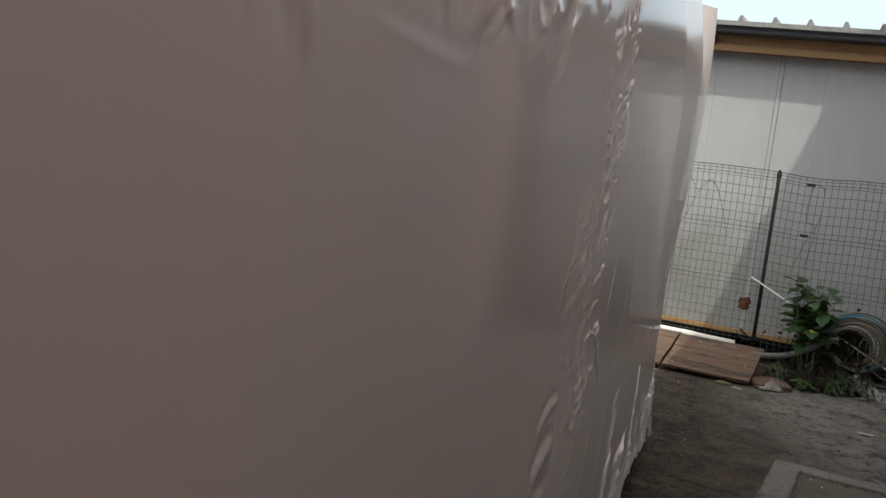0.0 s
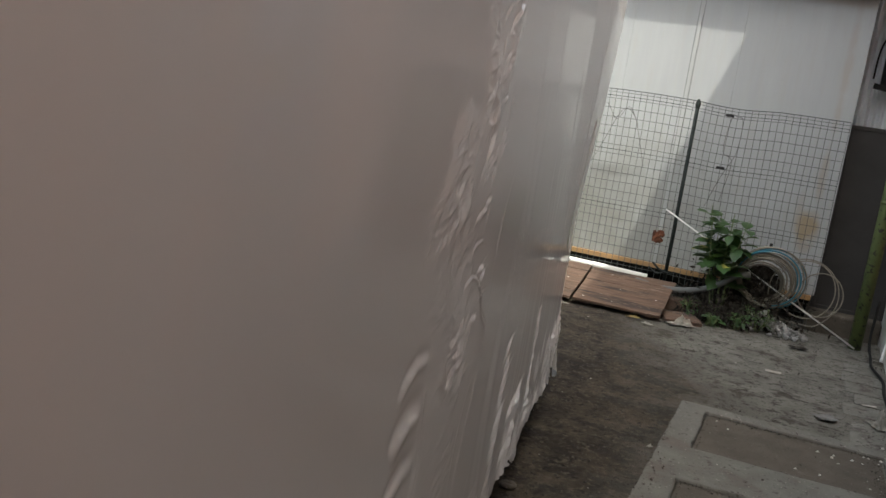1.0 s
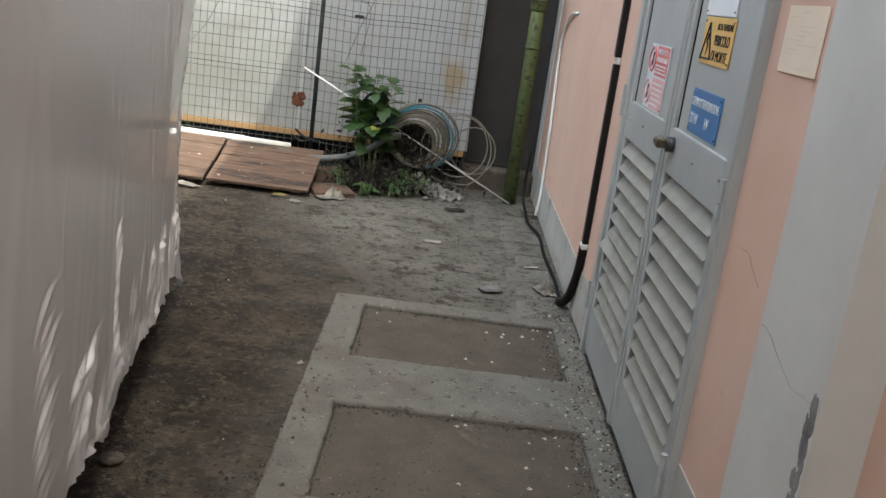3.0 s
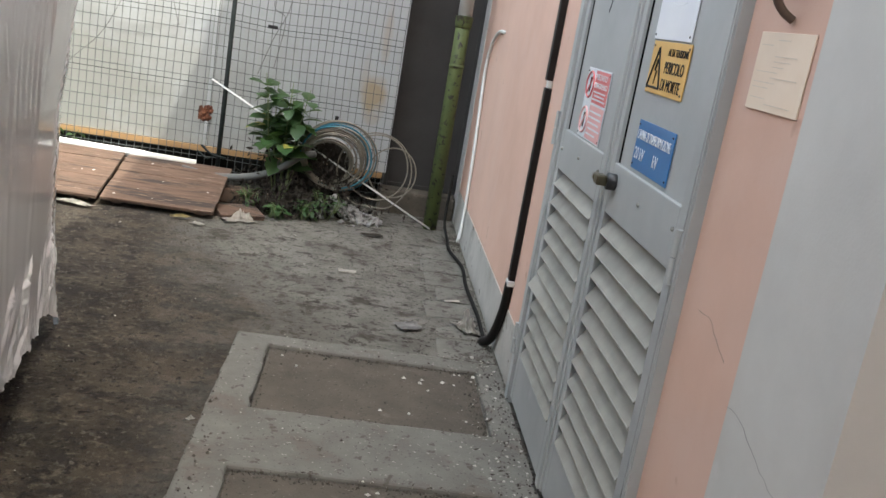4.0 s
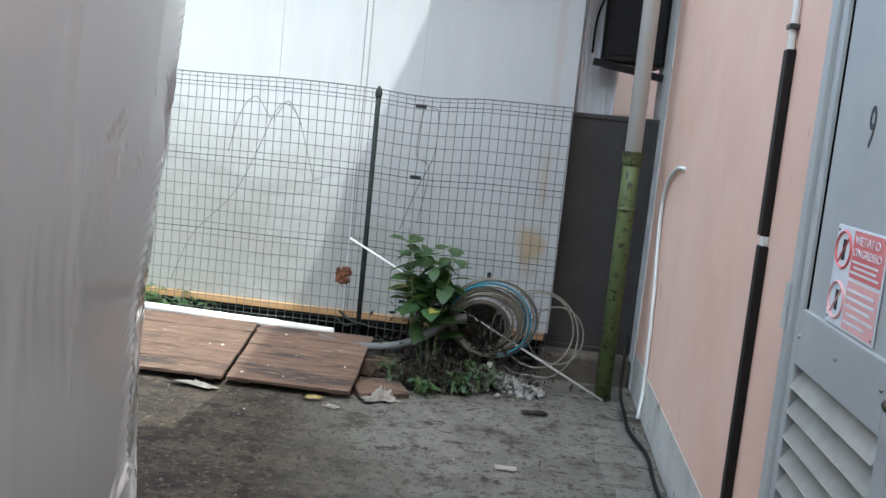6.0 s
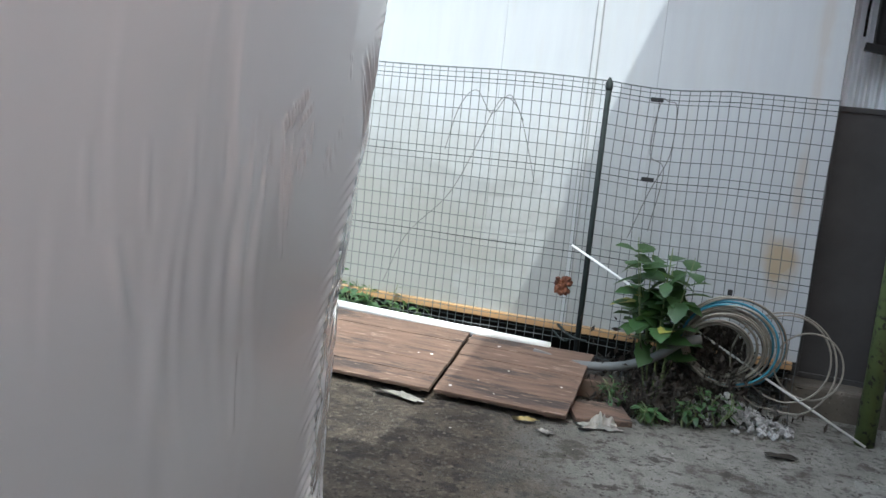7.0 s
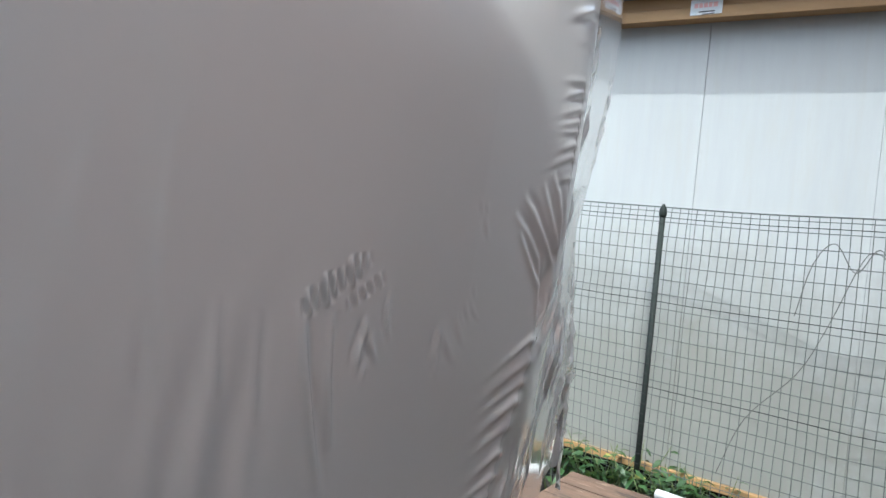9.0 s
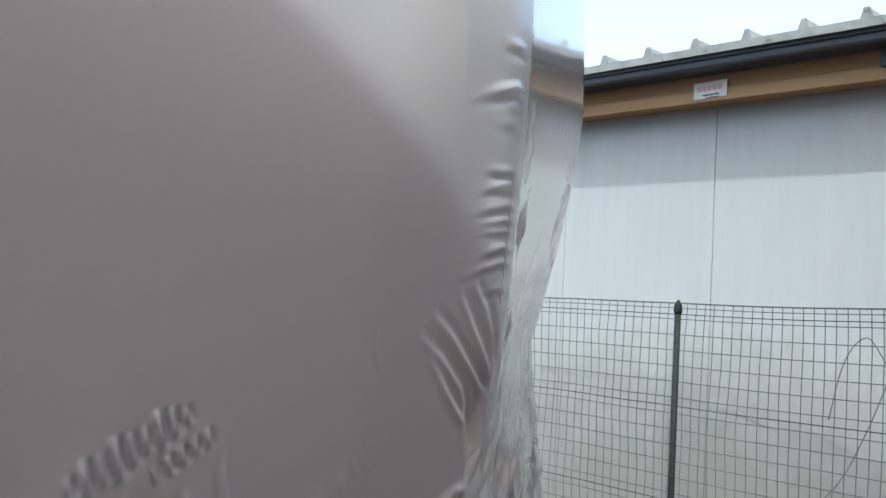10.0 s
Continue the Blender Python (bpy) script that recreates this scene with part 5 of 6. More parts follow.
# ---- wire fence ----
def fence():
    th = thing("wire_fence", "welded wire mesh fence on dark green posts", "fence", (-2.5, FENCE, 0))
    r = 0.0020
    top, x_end = 1.655, 0.20
    def sag(x, z):
        """The mesh bulges between the posts and its wires wander a little."""
        belly = np.interp(x, (-4.1, -2.545, -2.1, -1.5, -1.2, -0.914, 0.2), (0.05, 0.05, 0.02, -0.065, -0.045, 0.0, 0.0))
        y = float(belly) + 0.040 * noise.noise((x * 1.5, z * 2.1, 2.0)) * min(1.0, 4 * abs(x + 0.914)) * min(1.0, 4 * abs(x + 2.545)) + 0.010 * noise.noise((x * 5, z * 5, 7.0))
        dz = 0.012 * noise.noise((x * 1.1, 3.0, z * 0.7)) - 0.018 * math.sin(max(0, min(1, (x + 0.92) / 0.6)) * math.pi) * (z / 1.65)
        dx = 0.006 * noise.noise((z * 2.2, x * 3.0, 9.0))
        return Vector((x + dx, FENCE + 0.012 + y, z + dz))
    bm = bmesh.new()
    zs = [0.03 + 0.0737 * i for i in range(23)]
    xs = [x_end - 0.0502 * i for i in range(125)]
    for x in xs:
        tube(bm, [sag(x, z) for z in [0.0 + 0.092 * i for i in range(19)]], r, 4, False)
    for z in zs:
        tube(bm, [sag(x, z) for x in xs[::2] + [xs[-1]]], r, 4, False)
    tube(bm, [sag(x, zs[-1] - 0.022) for x in xs[::2]], r, 4, False)
    tube(bm, [sag(x, zs[-1] + 0.002) for x in xs[::2]], r * 1.3, 4, False)
    part("wire_mesh", bm, M["fence"], th, "grey-green welded wire mesh", kind="stuff")
    for z in (1.60, 1.17, 0.73, 0.28):
        part("tension_wire", tubem([sag(x, z) + Vector((0, -0.006, 0)) for x in xs[::3]], 0.0021, 5), M["post"], th)
    for i, x in enumerate((-0.914, -2.545, -4.12, -5.7)):
        bm = bmesh.new()
        FY = FENCE - 0.006 + (0.05 if i else 0.0)
        tube(bm, [(x, FY, -0.1), (x, FY, 1.612)], 0.0150, 12)
        post = part("post", bm, M["post"], th, "", True)
        part("cap", tubem([(x, FY, 1.600), (x, FY, 1.615), (x, FY, 1.64), (x, FY, 1.668)], [0.016, 0.021, 0.019, 0.005], 12), M["post"], post, "", True)
        if i:
            bm = bmesh.new()
            for k in range(30):
                z = 0.06 + 0.052 * k
                tube(bm, [(x - 0.018, FY - 0.004, z), (x, FY - 0.018, z + 0.004), (x + 0.018, FY - 0.004, z)], 0.0022, 4)
            part("tie_strip", bm, M["black"], post, "notched clip strip", kind="stuff")
    for x, z in ((-0.66, 1.575), (-0.655, 1.165)):
        part("tensioner", boxm(x - 0.032, x + 0.032, FENCE - 0.022, FENCE - 0.002, z - 0.011, z + 0.011, 0.005), M["black"], th, "black wire tensioner")
    part("tensioner", boxm(-0.18, -0.155, FENCE - 0.022, FENCE - 0.002, 0.63, 0.66, 0.004), M["black"], th)
    bm = bmesh.new()
    tube(bm, smooth_path([(-1.03, FENCE - 0.02, 0.33), (-0.95, FENCE - 0.04, 0.28), (-0.86, FENCE - 0.03, 0.265)], 5), 0.008, 8)
    tube(bm, smooth_path([(-1.05, FENCE - 0.02, 0.29), (-0.98, FENCE - 0.045, 0.25), (-0.92, FENCE - 0.03, 0.29)], 5), 0.006, 8)
    part("clamp", bm, M["post"], th, "grey wire clamp")
    # stray wires caught in the mesh
    y = FENCE - 0.012
    arch = [(-2.08, 0.40), (-1.96, 0.69), (-1.74, 0.94), (-1.63, 1.16), (-1.52, 1.45), (-1.46, 1.515), (-1.38, 1.45), (-1.31, 1.27), (-1.25, 1.08)]
    single("stray_wire", tubem(smooth_path([(x, y - 0.01 * math.sin(i), z) for i, (x, z) in enumerate(arch)], 6), 0.0021, 6), M["hose_grey"], "old grey wire looped through the fence", "wire", smooth=True)
    arch = [(-1.78, 1.20), (-1.72, 1.44), (-1.63, 1.54), (-1.53, 1.42), (-1.44, 1.53), (-1.35, 1.40)]
    single("stray_wire", tubem(smooth_path([(x, y, z) for x, z in arch], 6), 0.0022, 5), M["hose_grey"], "thin grey wire tangled in the fence", "wire", smooth=True)
    arch = [(-0.72, 0.85), (-0.64, 1.10), (-0.56, 1.30), (-0.555, 1.54), (-0.60, 1.57), (-0.64, 1.56), (-0.66, 1.30), (-0.58, 1.22), (-0.62, 0.90)]
    single("stray_wire", tubem(smooth_path([(x, y, z) for x, z in arch], 6), 0.0026, 5), M["hose_grey"], "thin grey wire hanging from the fence top", "wire", smooth=True)
    # rusty lump hung on the mesh
    bm = bmesh.new()
    rnd = random.Random(11)
    box(bm, -1.052, -1.004, FENCE - 0.022, FENCE - 0.006, 0.515, 0.575, 0.006)
    for i in range(80):
        g = bmesh.ops.create_icosphere(bm, subdivisions=1, radius=rnd.uniform(0.007, 0.017))["verts"]
        bmesh.ops.translate(bm, verts=g, vec=(-1.028 + rnd.uniform(-.038, .038), FENCE - 0.015 + rnd.uniform(-.012, .008), 0.545 + rnd.uniform(-.045, .045)))
    single("rusty_lump", bm, M["rust"], "rusty crumpled iron lump caught on the fence", "scrap")


fence()


# ---- boards, pipes and hoses at the fence ----
def boards():
    tilt = math.degrees(math.atan2(0.17, 0.60))
    def board(x0, x1, y, z, seed, label):
        th = thing("wooden_board", label, "board", ((x0 + x1) / 2, y, z), group="boards by the fence")
        rnd = random.Random(seed)
        n = 5
        w = 0.625 / n
        up = pose(0, y, z, tilt, 0, 0)
        for i in range(n):
            bm = boxm(x0 + rnd.uniform(0, .006), x1 - rnd.uniform(0, .008), i * w + 0.0015, (i + 1) * w - 0.0015, -0.012, 0.009 + rnd.uniform(-.001, .0015), 0.0025)
            bmesh.ops.transform(bm, matrix=up, verts=bm.verts)
            part("plank", bm, M["wood"], th)
        for xx in (x0 + 0.09, x1 - 0.09):
            bm = boxm(xx - 0.03, xx + 0.03, 0.02, 0.60, -0.034, -0.0125, 0.002)
            bmesh.ops.transform(bm, matrix=up, verts=bm.verts)
            part("batten", bm, M["wood_dark"], th)
        for s in range(6):
            bm = bmesh.new()
            g = bmesh.ops.create_icosphere(bm, subdivisions=1, radius=rnd.uniform(0.003, 0.008))["verts"]
            bmesh.ops.transform(bm, matrix=up @ Matrix.Translation((rnd.uniform(x0 + .05, x1 - .05), rnd.uniform(.05, .55), 0.0105)) @ Matrix.Diagonal((1.4, 1, 0.12, 1)), verts=bm.verts)
            part("dropping", bm, M["white_bits"], th, "pale dried splash")
    board(-1.487, -0.805, 7.96, 0.030, 1, "weathered reddish plank board lying by the fence")
    board(-2.86, -1.497, 7.94, 0.034, 2, "weathered reddish plank board lying in the sun")
    single("wooden_board", boxm(-0.83, -0.55, 8.06, 8.30, 0.0, 0.03, 0.004, pose(0, 0, 0, 4, 0, 24)), M["wood"], "short grey-brown board end beside the long boards", "board", "boards by the fence")
    single("wooden_beam", boxm(-1.35, -0.52, 8.44, 8.56, 0.0, 0.10, 0.01), M["wood_dark"], "dark damp timber under the boards", "beam")
    th = thing("white_pipe", "white plastic pipe lying behind the boards", "pipe", (-1.7, 8.57, 0.2))
    part("length", tubem([(-2.35, 8.555, 0.232), (-1.05, 8.57, 0.205)], 0.025, 14), M["white_pvc"], th, "", True)
    part("coupling", tubem([(-1.50, 8.565, 0.2145), (-1.38, 8.5665, 0.212)], 0.028, 14), M["white_pvc"], th, "", True)
    single("ground_block", boxm(-2.5, -0.9, 8.52, 8.60, -0.03, 0.180, 0.01), M["wood_dark"], "dark timber sleeper under the pipe", "beam")
    single("grey_hose", tubem(smooth_path([(-1.12, 8.50, 0.175), (-0.9, 8.47, 0.16), (-0.65, 8.43, 0.205), (-0.48, 8.41, 0.29), (-0.36, 8.42, 0.385), (-0.27, 8.46, 0.41)], 7), 0.024, 12), M["hose_grey"], "thick grey hose bent up into the coil", "hose", smooth=True)
    single("white_rod", tubem([(-1.00, 8.575, 0.775), (0.56, 8.50, 0.012)], 0.0062, 8), M["white_pvc"], "long white rod leaning on the fence", "rod", smooth=True)


boards()


def hose_coil():
    th = thing("hose_coil", "coil of beige and blue garden hose against the fence", "hose", (-0.12, 8.5, 0.2))
    rnd = random.Random(6)
    for i in range(22):
        blue = i in (15, 18, 20)
        R = 0.138 + 0.0048 * i + rnd.uniform(-.007, .007)
        cx, cz = -0.190 + 0.0036 * i + rnd.uniform(-.01, .01), 0.365 + rnd.uniform(-.01, .012) + 0.002 * i
        yy = 8.50 - 0.006 * (i % 5) + 0.02 * rnd.random()
        pts = []
        for k in range(41):
            a = 2 * math.pi * k / 40
            pts.append((cx + R * math.cos(a) * 1.04, yy + 0.028 * math.sin(a + i) - 0.06 * math.sin(a), max(cz + R * math.sin(a), 0.075 + 0.003 * i)))
        part("loop", tube(bmesh.new(), pts, 0.0052 if not blue else 0.0062, 7, False), M["hose_blue"] if blue else M["hose_beige"], th, "blue hose" if blue else "", True)
    for cx, R, dz in ((0.14, 0.21, 0.06), (0.25, 0.16, 0.04), (0.13, 0.25, 0.03)):
        pts = [(cx + R * math.cos(a), 8.53 + 0.02 * math.sin(2 * a), 0.31 + dz + R * 1.05 * math.sin(a)) for a in [2 * math.pi * k / 40 for k in range(41)]]
        pts = [(x, y, max(z, 0.10)) for x, y, z in pts]
        part("loose_loop", tube(bmesh.new(), pts, 0.0045, 6, False), M["hose_beige"], th, "loose pale loop", True)


hose_coil()


# ---- plants ----
def leaf_mesh(length, width, material, name="leaf", droop=0.25):
    """One broad pointed leaf, folded at its rib, with toothed edges."""
    bm = bmesh.new()
    n = 6
    rows = []
    for i in range(n + 1):
        t = i / n
        w = width * 0.5 * math.sin(math.pi * min(1, t * 0.93 + 0.07)) ** 0.8 * (1.15 - 0.35 * t) * (1 + 0.10 * (-1) ** i)
        z = -droop * length * t * t
        rows.append([bm.verts.new((t * length, -w, z + 0.18 * w)), bm.verts.new((t * length, 0, z)), bm.verts.new((t * length, w, z + 0.18 * w))])
    for a, b in zip(rows, rows[1:]):
        for j in range(2):
            bm.faces.new((a[j], b[j], b[j + 1], a[j + 1]))
    return finish(name, bm, material, True)


def plant(name, at, stems, per, leaf_len, height, seed, label, meshes, lean=0.25, yellow=0.0, bare=0.25):
    th = thing(name, label, "plant", at)
    rnd = random.Random(seed)
    base = Vector(at)
    for s in range(stems):
        a = rnd.uniform(0, 2 * math.pi)
        h = height * rnd.uniform(0.65, 1.0)
        tip = base + Vector((math.cos(a) * lean * h, math.sin(a) * lean * h * 0.6, h))
        b0 = base + Vector((math.cos(a) * 0.03, math.sin(a) * 0.03, 0))
        path = smooth_path([b0, b0.lerp(tip, 0.5) + Vector((rnd.uniform(-.03, .03), rnd.uniform(-.03, .03), 0.02)), tip], 5)
        stem = part("stem", tube(bmesh.new(), path, [0.006 * (1 - 0.7 * i / (len(path) - 1)) for i in range(len(path))], 6), M["stem"], th, "", True)
        for l in range(per):
            t = bare + (1 - bare) * (l + rnd.random()) / per
            p = path[min(int(t * (len(path) - 1)), len(path) - 1)]
            az = l * 2.4 + rnd.uniform(-.5, .5)
            sc = leaf_len * (1.15 - 0.5 * t) * rnd.uniform(0.75, 1.2)
            me = meshes[1] if rnd.random() < yellow else meshes[0]
            ob = new("leaf", me)
            ob.parent = th
            ORIGIN[ob.name] = base
            m = Matrix.Translation(p - base) @ pose(0, 0, 0, rnd.uniform(-25, 25), rnd.uniform(-25, 35) - 8, math.degrees(az)) @ Matrix.Translation((0.015, 0, 0)) @ Matrix.Diagonal((sc, sc, sc, 1))
            ob.matrix_basis = m
    return th


big_leaf = leaf_mesh(1.0, 0.72, M["leaf"])
big_leaf_yellow = leaf_mesh(1.0, 0.72, M["leaf_yellow"])
small_leaf = leaf_mesh(1.0, 0.5, M["leaf"], droop=0.4)
plant("weed_shrub", (-0.47, 8.46, 0.02), 11, 13, 0.165, 0.86, 3, "green broad-leaved weed growing through the fence foot", (big_leaf, big_leaf_yellow), 0.20, 0.03, 0.48)
for k, (x, y, h) in enumerate(((-2.35, 8.70, 0.31), (-2.15, 8.71, 0.34), (-2.60, 8.70, 0.36), (-2.85, 8.72, 0.33), (-2.0, 8.72, 0.25), (-3.1, 8.70, 0.3), (-2.25, 8.68, 0.30), (-2.45, 8.67, 0.28), (-1.85, 8.70, 0.20), (-2.72, 8.68, 0.30), (-1.7, 8.72, 0.16))):
    plant("low_weed", (x, y, 0.0), 7, 9, 0.090, h * 1.2, 20 + k, "low green weeds under the cabin sill", (small_leaf, big_leaf_yellow), 0.5, 0.03)


for k, (x, y, h) in enumerate(((-0.62, 8.33, 0.16), (-0.30, 8.30, 0.13), (-0.47, 8.24, 0.10), (-0.15, 8.42, 0.20))):
    plant("low_weed", (x, y, 0.0), 7, 7, 0.055, h, 50 + k, "small green weed among the dry stalks", (small_leaf, big_leaf_yellow), 0.6, 0.03)


def dry_growth():
    """Dry stalks and fallen leaves under the shrub."""
    rnd = random.Random(31)
    bm = bmesh.new()
    for i in range(260):
        p = Vector((rnd.gauss(-0.46, 0.13), rnd.uniform(8.30, 8.5), rnd.uniform(0.0, 0.05)))
        d = Vector((rnd.uniform(-.1, .1), rnd.uniform(-.06, .06), rnd.uniform(0.02, 0.14)))
        tube(bm, [p, p + d * 0.5 + Vector((rnd.uniform(-.02, .02), 0, 0.01)), p + d], 0.0018, 3, False)
    for i in range(900):
        p = Vector((rnd.gauss(-0.46, 0.13), rnd.uniform(8.27, 8.5), abs(rnd.gauss(0.0, 0.11))))
        m = Matrix.Translation(p) @ pose(0, 0, 0, rnd.uniform(0, 180), rnd.uniform(0, 180), rnd.uniform(0, 360))
        s = rnd.uniform(0.012, 0.03)
        vs = [bm.verts.new(m @ Vector(q)) for q in ((0, 0, 0), (s, -s * 0.4, s * 0.2), (s * 2, 0, 0), (s, s * 0.4, s * 0.2))]
        bm.faces.new(vs)
    for i in range(1500):                # a dense dead mat behind the coil and round the stems
        p = Vector((rnd.gauss(-0.33, 0.20), rnd.uniform(8.50, 8.60), abs(rnd.gauss(0.0, 0.20))))
        if p.z > 0.46 - 0.5 * max(0.0, p.x + 0.1):
            continue
        m = Matrix.Translation(p) @ pose(0, 0, 0, rnd.uniform(0, 180), rnd.uniform(0, 180), rnd.uniform(0, 360))
        s = rnd.uniform(0.015, 0.035)
        vs = [bm.verts.new(m @ Vector(q)) for q in ((0, 0, 0), (s, -s * 0.4, s * 0.2), (s * 2, 0, 0), (s, s * 0.4, s * 0.2))]
        bm.faces.new(vs)
    for i in range(2600):                # dark leaf flakes added to stand in for the coil's shaded inside
        a, q = rnd.uniform(0, 2 * math.pi), math.sqrt(rnd.random())
        p = Vector((-0.19 + 0.15 * q * math.cos(a), rnd.uniform(8.525, 8.60), 0.32 + 0.17 * q * math.sin(a)))
        m = Matrix.Translation(p) @ pose(0, 0, 0, rnd.uniform(0, 180), rnd.uniform(0, 180), rnd.uniform(0, 360))
        s = rnd.uniform(0.010, 0.022)
        vs = [bm.verts.new(m @ Vector(q2)) for q2 in ((0, 0, 0), (s, -s * 0.5, s * 0.2), (s * 2, 0, 0), (s, s * 0.5, s * 0.2))]
        bm.faces.new(vs)
    single("dry_undergrowth", bm, M["dry"], "dry stalks and dead leaves under the weed, dark fill inside the coil", "undergrowth", kind="stuff")


dry_growth()


# ---- rubble and litter ----
def shard(rnd, r, flat=0.6):
    bm = bmesh.new()
    bmesh.ops.create_icosphere(bm, subdivisions=1, radius=r)
    for v in bm.verts:
        v.co *= rnd.uniform(0.65, 1.25)
        v.co.z *= flat
    return bm


def litter():
    rnd = random.Random(17)
    th = thing("rubble_heap", "small heap of pale broken rubble at the fence foot", "rubble", (-0.05, 8.36, 0))
    meshes = [finish("rubble", shard(rnd, 1.0, 0.7), M["stone"]) for _ in range(6)]
    for i in range(290):
        s = rnd.uniform(0.007, 0.021)
        ob = new("stone", rnd.choice(meshes))
        ob.parent = th
        x, y = rnd.uniform(-0.30, 0.28), rnd.gauss(0.12, 0.06)
        rise = 0.15 * max(0.0, 1 - abs(y - 0.14) / 0.14) * max(0.0, 1 - abs(x + 0.06) / 0.34)
        ob.matrix_basis = Matrix.Translation((x, y, 0.006 + rise * math.sqrt(rnd.random()))) @ pose(0, 0, 0, rnd.uniform(0, 90), rnd.uniform(0, 90), rnd.uniform(0, 360)) @ Matrix.Diagonal((s, s, s, 1))
    bm = bmesh.new()
    def bit(x, y, s, flat):
        vs = []
        m = Matrix.Translation((x, y, paving_height(x, y) + 0.002 + 0.3 * s * flat)) @ pose(0, 0, 0, rnd.uniform(-20, 20), rnd.uniform(-20, 20), rnd.uniform(0, 360))
        k = rnd.randint(4, 6)
        lo = [bm.verts.new(m @ Vector((s * math.cos(6.283 * i / k) * rnd.uniform(.6, 1.2), s * math.sin(6.283 * i / k) * rnd.uniform(.5, 1), -s * flat * 0.6))) for i in range(k)]
        t = bm.verts.new(m @ Vector((0, 0, s * flat)))
        bm.faces.new(lo[::-1])
        for i in range(k):
            bm.faces.new((lo[i], lo[(i + 1) % k], t))
    for i in range(10000):
        x, y = rnd.uniform(-2.6, 0.74), rnd.uniform(2.6, 8.6)
        if x + 0.25 * max(0, y - 5.5) > -0.3 and rnd.random() < (0.96 if y < 6.1 else 0.85):
            continue                     # the concrete is swept barer than the earth
        bit(x, y, rnd.choice((0.0025, 0.003, 0.004, 0.005, 0.008)) * rnd.uniform(.7, 1.3), 0.7)
    for i in range(1000):                 # swept up along the wall
        y = rnd.uniform(4.1, 8.3)
        if y > 6.1 or rnd.random() < 0.55:
            bit(min(0.74, rnd.gauss(0.715, 0.03)), y, rnd.uniform(0.002, 0.008), 0.5)
    # dirt caught along the edges of the covers, thickest on the far and the wall side
    for y0, side, n in ((4.343, 1, 50), (4.946, -1, 260), (5.393, 1, 60), (5.976, -1, 240)):
        for i in range(n):
            x = 0.62 - 0.84 * rnd.random() ** 1.5
            bit(x, y0 + side * abs(rnd.gauss(0, 0.022)) * rnd.random(), rnd.uniform(0.002, 0.008), 0.6)
    for x0, spread, n in ((-0.218, 0.008, 80), (0.618, 0.025, 330), (-0.38, 0.006, 40)):
        for i in range(n):
            y = rnd.uniform(4.35, 5.97)
            if not 4.95 < y < 5.39:
                bit(x0 + (-1 if x0 > 0 else 1) * abs(rnd.gauss(0, spread)), y, rnd.uniform(0.002, 0.007), 0.6)
    for i in range(1500):
        bit(rnd.uniform(-2.4, -0.45), rnd.uniform(3.4, 8.0), rnd.uniform(0.005, 0.012), 0.35)
    single("gravel", bm, M["earth_bits"], "scattered grit and small stones on the ground", "gravel", kind="stuff")
    bm = bmesh.new()
    for i in range(300):
        x, y = (rnd.uniform(-2.3, 0.7), rnd.uniform(3.8, 8.4)) if i < 70 else (0.73 - abs(rnd.gauss(0, 0.09)), rnd.uniform(4.2, 6.2))
        bit(x, y, rnd.choice((0.002, 0.003, 0.004, 0.008)), 0.35)
    for i in range(10):                    # larger chips lying on the covers
        bit(0.62 - 0.8 * rnd.random() ** 1.6, rnd.choice((4.93, 5.96)) - abs(rnd.gauss(0, 0.09)), rnd.uniform(0.006, 0.013), 0.4)
    for x, y, s in ((0.231, 5.507, 0.013), (0.336, 5.51, 0.011), (0.204, 4.511, 0.011), (0.177, 4.95, 0.009), (0.64, 6.193, 0.022), (0.398, 5.842, 0.016), (0.324, 5.839, 0.016), (0.628, 5.52, 0.015), (0.419, 4.538, 0.014), (0.42, 4.665, 0.013), (0.476, 4.466, 0.017), (0.615, 5.942, 0.018)):
        bit(x, y, 0.75 * s, 0.5)
    single("pale_scraps", bm, M["white_bits"], "small pale scraps scattered over the ground", "litter", kind="stuff")
    bm = bmesh.new()
    for i in range(420):
        x, y = rnd.uniform(0.56, 0.735), rnd.uniform(4.15, 6.6)
        if i % 3 == 0:
            x, y = rnd.uniform(-0.2, 0.62), rnd.choice((4.93, 5.97, 4.37)) + rnd.gauss(0, 0.02)
        p = Vector((x, y, paving_height(x, y) + 0.001))
        a = rnd.uniform(0, 6.28)
        s = rnd.uniform(0.004, 0.011)
        vs = [bm.verts.new(p + Vector(q)) for q in ((math.cos(a) * s, math.sin(a) * s, rnd.uniform(0, .01)), (-math.sin(a) * s * .4, math.cos(a) * s * .4, 0.006), (-math.cos(a) * s, -math.sin(a) * s, rnd.uniform(0, .01)), (math.sin(a) * s * .4, -math.cos(a) * s * .4, 0.004))]
        bm.faces.new(vs)
    single("dead_leaves", bm, M["dry"], "dead leaves swept along the wall and covers", "leaves", kind="stuff")

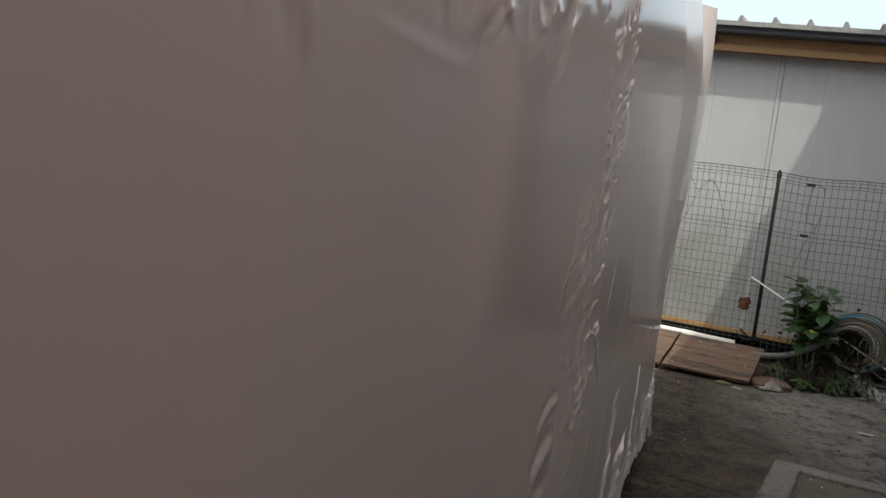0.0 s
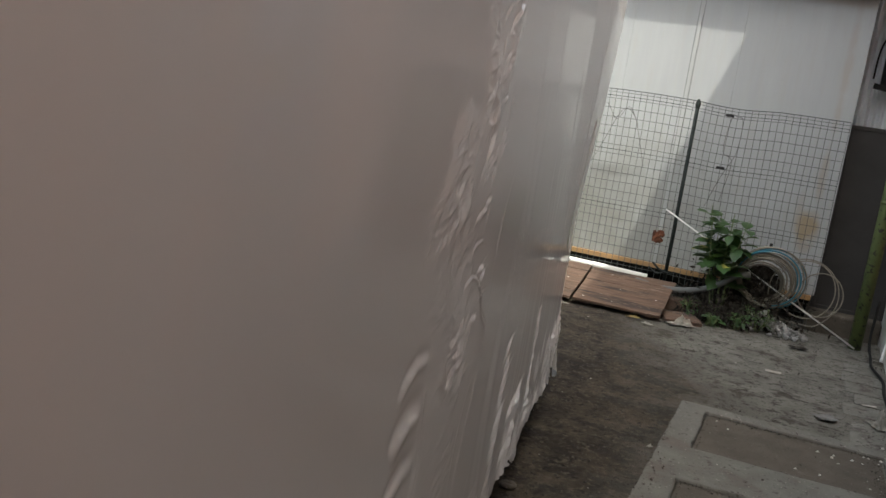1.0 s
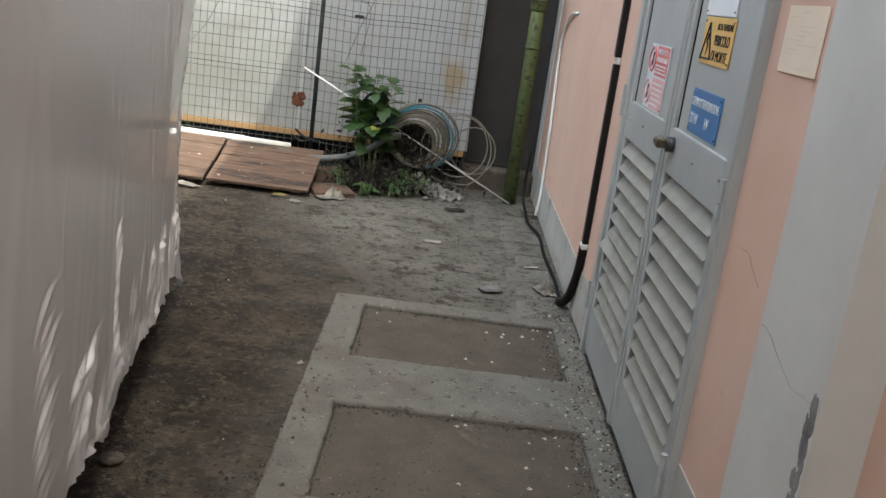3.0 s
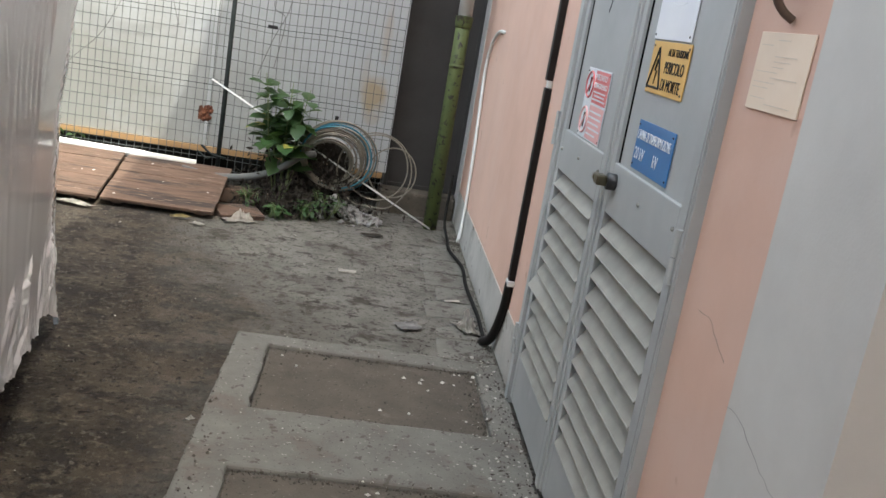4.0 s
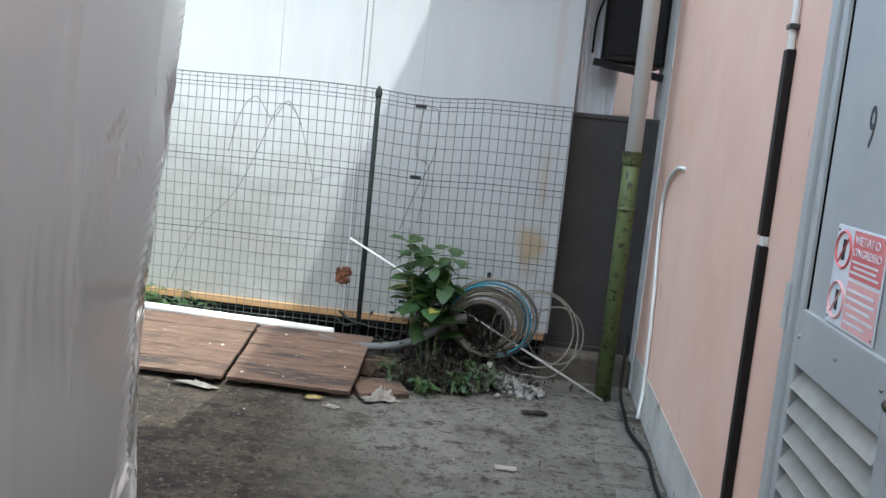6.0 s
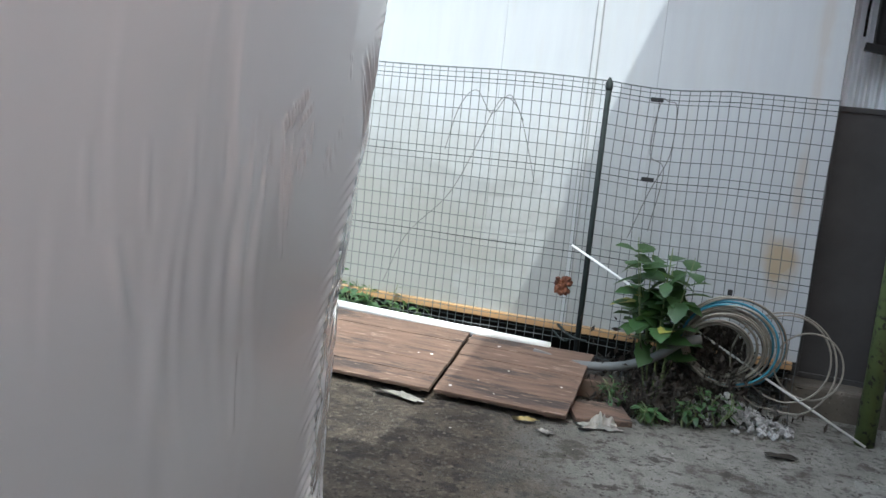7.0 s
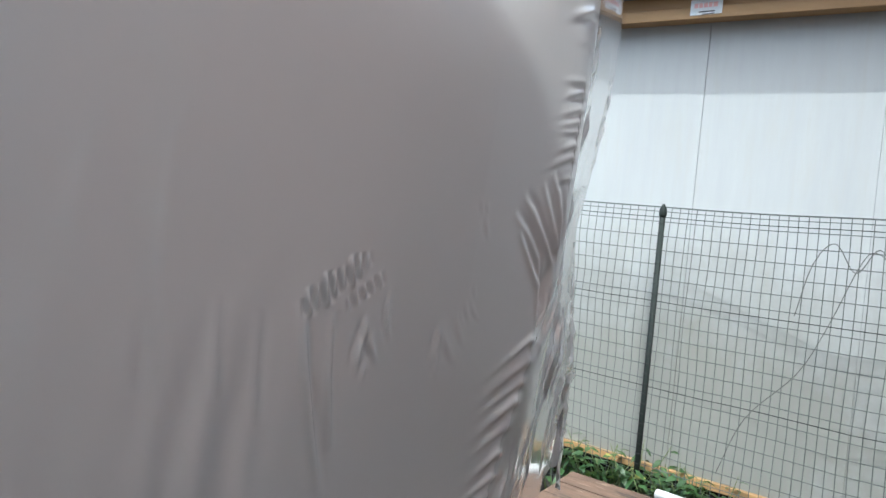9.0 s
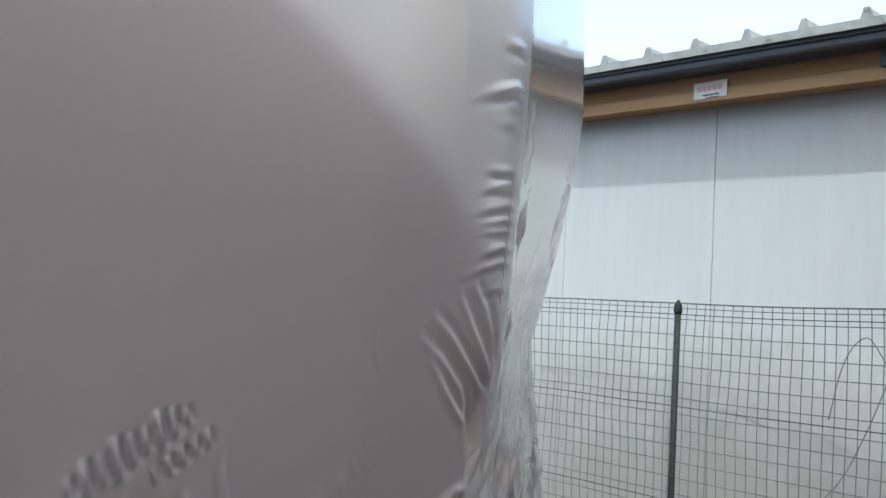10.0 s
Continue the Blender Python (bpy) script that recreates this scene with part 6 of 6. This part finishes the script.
    def crumpled(name, at, sx, sy, h, seed, material, label, category, rz=0, sharp=1.0):
        r2 = random.Random(seed)
        bm = bmesh.new()
        n = 16 if sharp == 1.0 else 30
        def sheet(i, j):
            u, v = i / n - 0.5, j / n - 0.5
            fold = abs(noise.noise((u * 3.4 + seed, v * 2.6, seed))) + 0.55 * abs(noise.noise((u * 7.5 + seed, v * 7.5, seed + 3)))
            peak = math.exp(-((u - 0.08) ** 2 + v * v) * 9)
            edge = 0.75 + 0.5 * noise.noise((math.atan2(v, u) * 1.3, seed, 0))
            if sharp > 1:
                ridge = 1 - min(1.0, 2.6 * abs(noise.noise((u * 3.0 + seed, v * 3.6, seed + 7))))
                fold = 0.55 * ridge ** sharp + 0.35 * (1 - min(1.0, 2.4 * abs(noise.noise((u * 7 + seed, v * 8, seed + 9))))) ** sharp
                u += 0.10 * noise.noise((u * 5, v * 5, seed + 1))
                v += 0.10 * noise.noise((u * 5, v * 5, seed + 2))
            return (sx * u * edge, sy * v * edge, max(0.003, h * (0.15 + 1.5 * fold) * peak))
        g = [[bm.verts.new(sheet(i, j)) for j in range(n + 1)] for i in range(n + 1)]
        for i in range(n):
            for j in range(n):
                bm.faces.new((g[i][j], g[i + 1][j], g[i + 1][j + 1], g[i][j + 1]))
        ext = bmesh.ops.solidify(bm, geom=bm.faces[:], thickness=0.002)
        bmesh.ops.transform(bm, matrix=pose(at[0], at[1], at[2], 0, 0, rz), verts=bm.verts)
        return single(name, bm, material, label, category, smooth=sharp == 1.0)

    def flat_scrap(at, sx, sy, seed, material, label, rz=0):
        """A thin torn sheet lying flat, its rim a little curled."""
        r2 = random.Random(seed)
        bm = bmesh.new()
        n = 18
        rim = [r2.uniform(0.8, 1.1) for _ in range(n)]
        def corner(i, k):
            a = 2 * math.pi * i / n
            q = max(abs(math.cos(a)), abs(math.sin(a)))
            return bm.verts.new((k * sx * rim[i] * math.cos(a) / q, k * sy * rim[i] * math.sin(a) / q, 0.002 + 0.006 * k * k * abs(noise.noise((i * 0.6, seed, k)))))
        rings = [[corner(i, k) for i in range(n)] for k in (0.4, 0.75, 1.0)]
        bm.faces.new(rings[0])
        for r0, r1 in zip(rings, rings[1:]):
            for i in range(n):
                bm.faces.new((r0[i], r1[i], r1[(i + 1) % n], r0[(i + 1) % n]))
        bmesh.ops.solidify(bm, geom=bm.faces[:], thickness=0.0012)
        bmesh.ops.transform(bm, matrix=pose(at[0], at[1], at[2], 0, 0, rz), verts=bm.verts)
        return single("paper_scrap", bm, material, label, "paper")

    crumpled("rag", (-0.66, 8.03, 0.0), 0.25, 0.16, 0.055, 3, M["cloth"], "dirty white crumpled rag beside the boards", "rag", 35, 1.5)
    crumpled("rag", (0.64, 6.56, 0.0), 0.12, 0.22, 0.075, 5, M["cloth"], "dirty white crumpled rag by the duct", "rag", 20, 2.0)
    crumpled("rag", (-1.62, 7.87, 0.0), 0.36, 0.08, 0.022, 9, M["cloth"], "thin dirty strip of cloth by the boards", "rag", -16, 1.6)
    flat_scrap((0.045, 7.235, 0.002), 0.050, 0.030, 12, M["cloth"], "flat piece of white paper on the ground", 4)
    flat_scrap((0.36, 6.47, 0.004), 0.062, 0.052, 14, M["stone"], "grey paper trodden into the ground", 30)
    flat_scrap((0.17, 8.12, 0.006), 0.075, 0.030, 22, M["dry"], "dark flat scrap by the rubble", 12)
    flat_scrap((0.60, 6.95, 0.003), 0.045, 0.016, 23, M["cloth"], "thin pale strip beside the black hose", 25)
    crumpled("paper_scrap", (-0.87, 7.79, 0.0), 0.11, 0.06, 0.018, 15, M["cloth"], "crumpled white paper by the boards", "paper", -20)
    crumpled("plastic_wrapper", (-1.00, 7.90, 0.0), 0.15, 0.06, 0.022, 18, M["yellow_bits"], "crumpled yellow plastic wrapper by the boards", "wrapper", 10)
    crumpled("paper_scrap", (-0.40, 5.22, 0.016), 0.04, 0.022, 0.02, 21, M["white_bits"], "small white scrap on the kerb", "paper", 50)
    cx, cy = -0.815, 4.42
    bm = tubem([(cx, cy, -0.012), (cx, cy, -0.002), (cx, cy, 0.002), (cx, cy, 0.001), (cx, cy, -0.003)], [0.034, 0.037, 0.034, 0.029, 0.024], 22)
    single("dish", bm, M["cover"], "dusty dark dish lying under the film hem", "dish", smooth=True)


M["earth_bits"] = mat("grit", (0.104, 0.091, 0.073), (0.015, 0.012, 0.010), 14, 0.95, 0, 0.2)
litter()
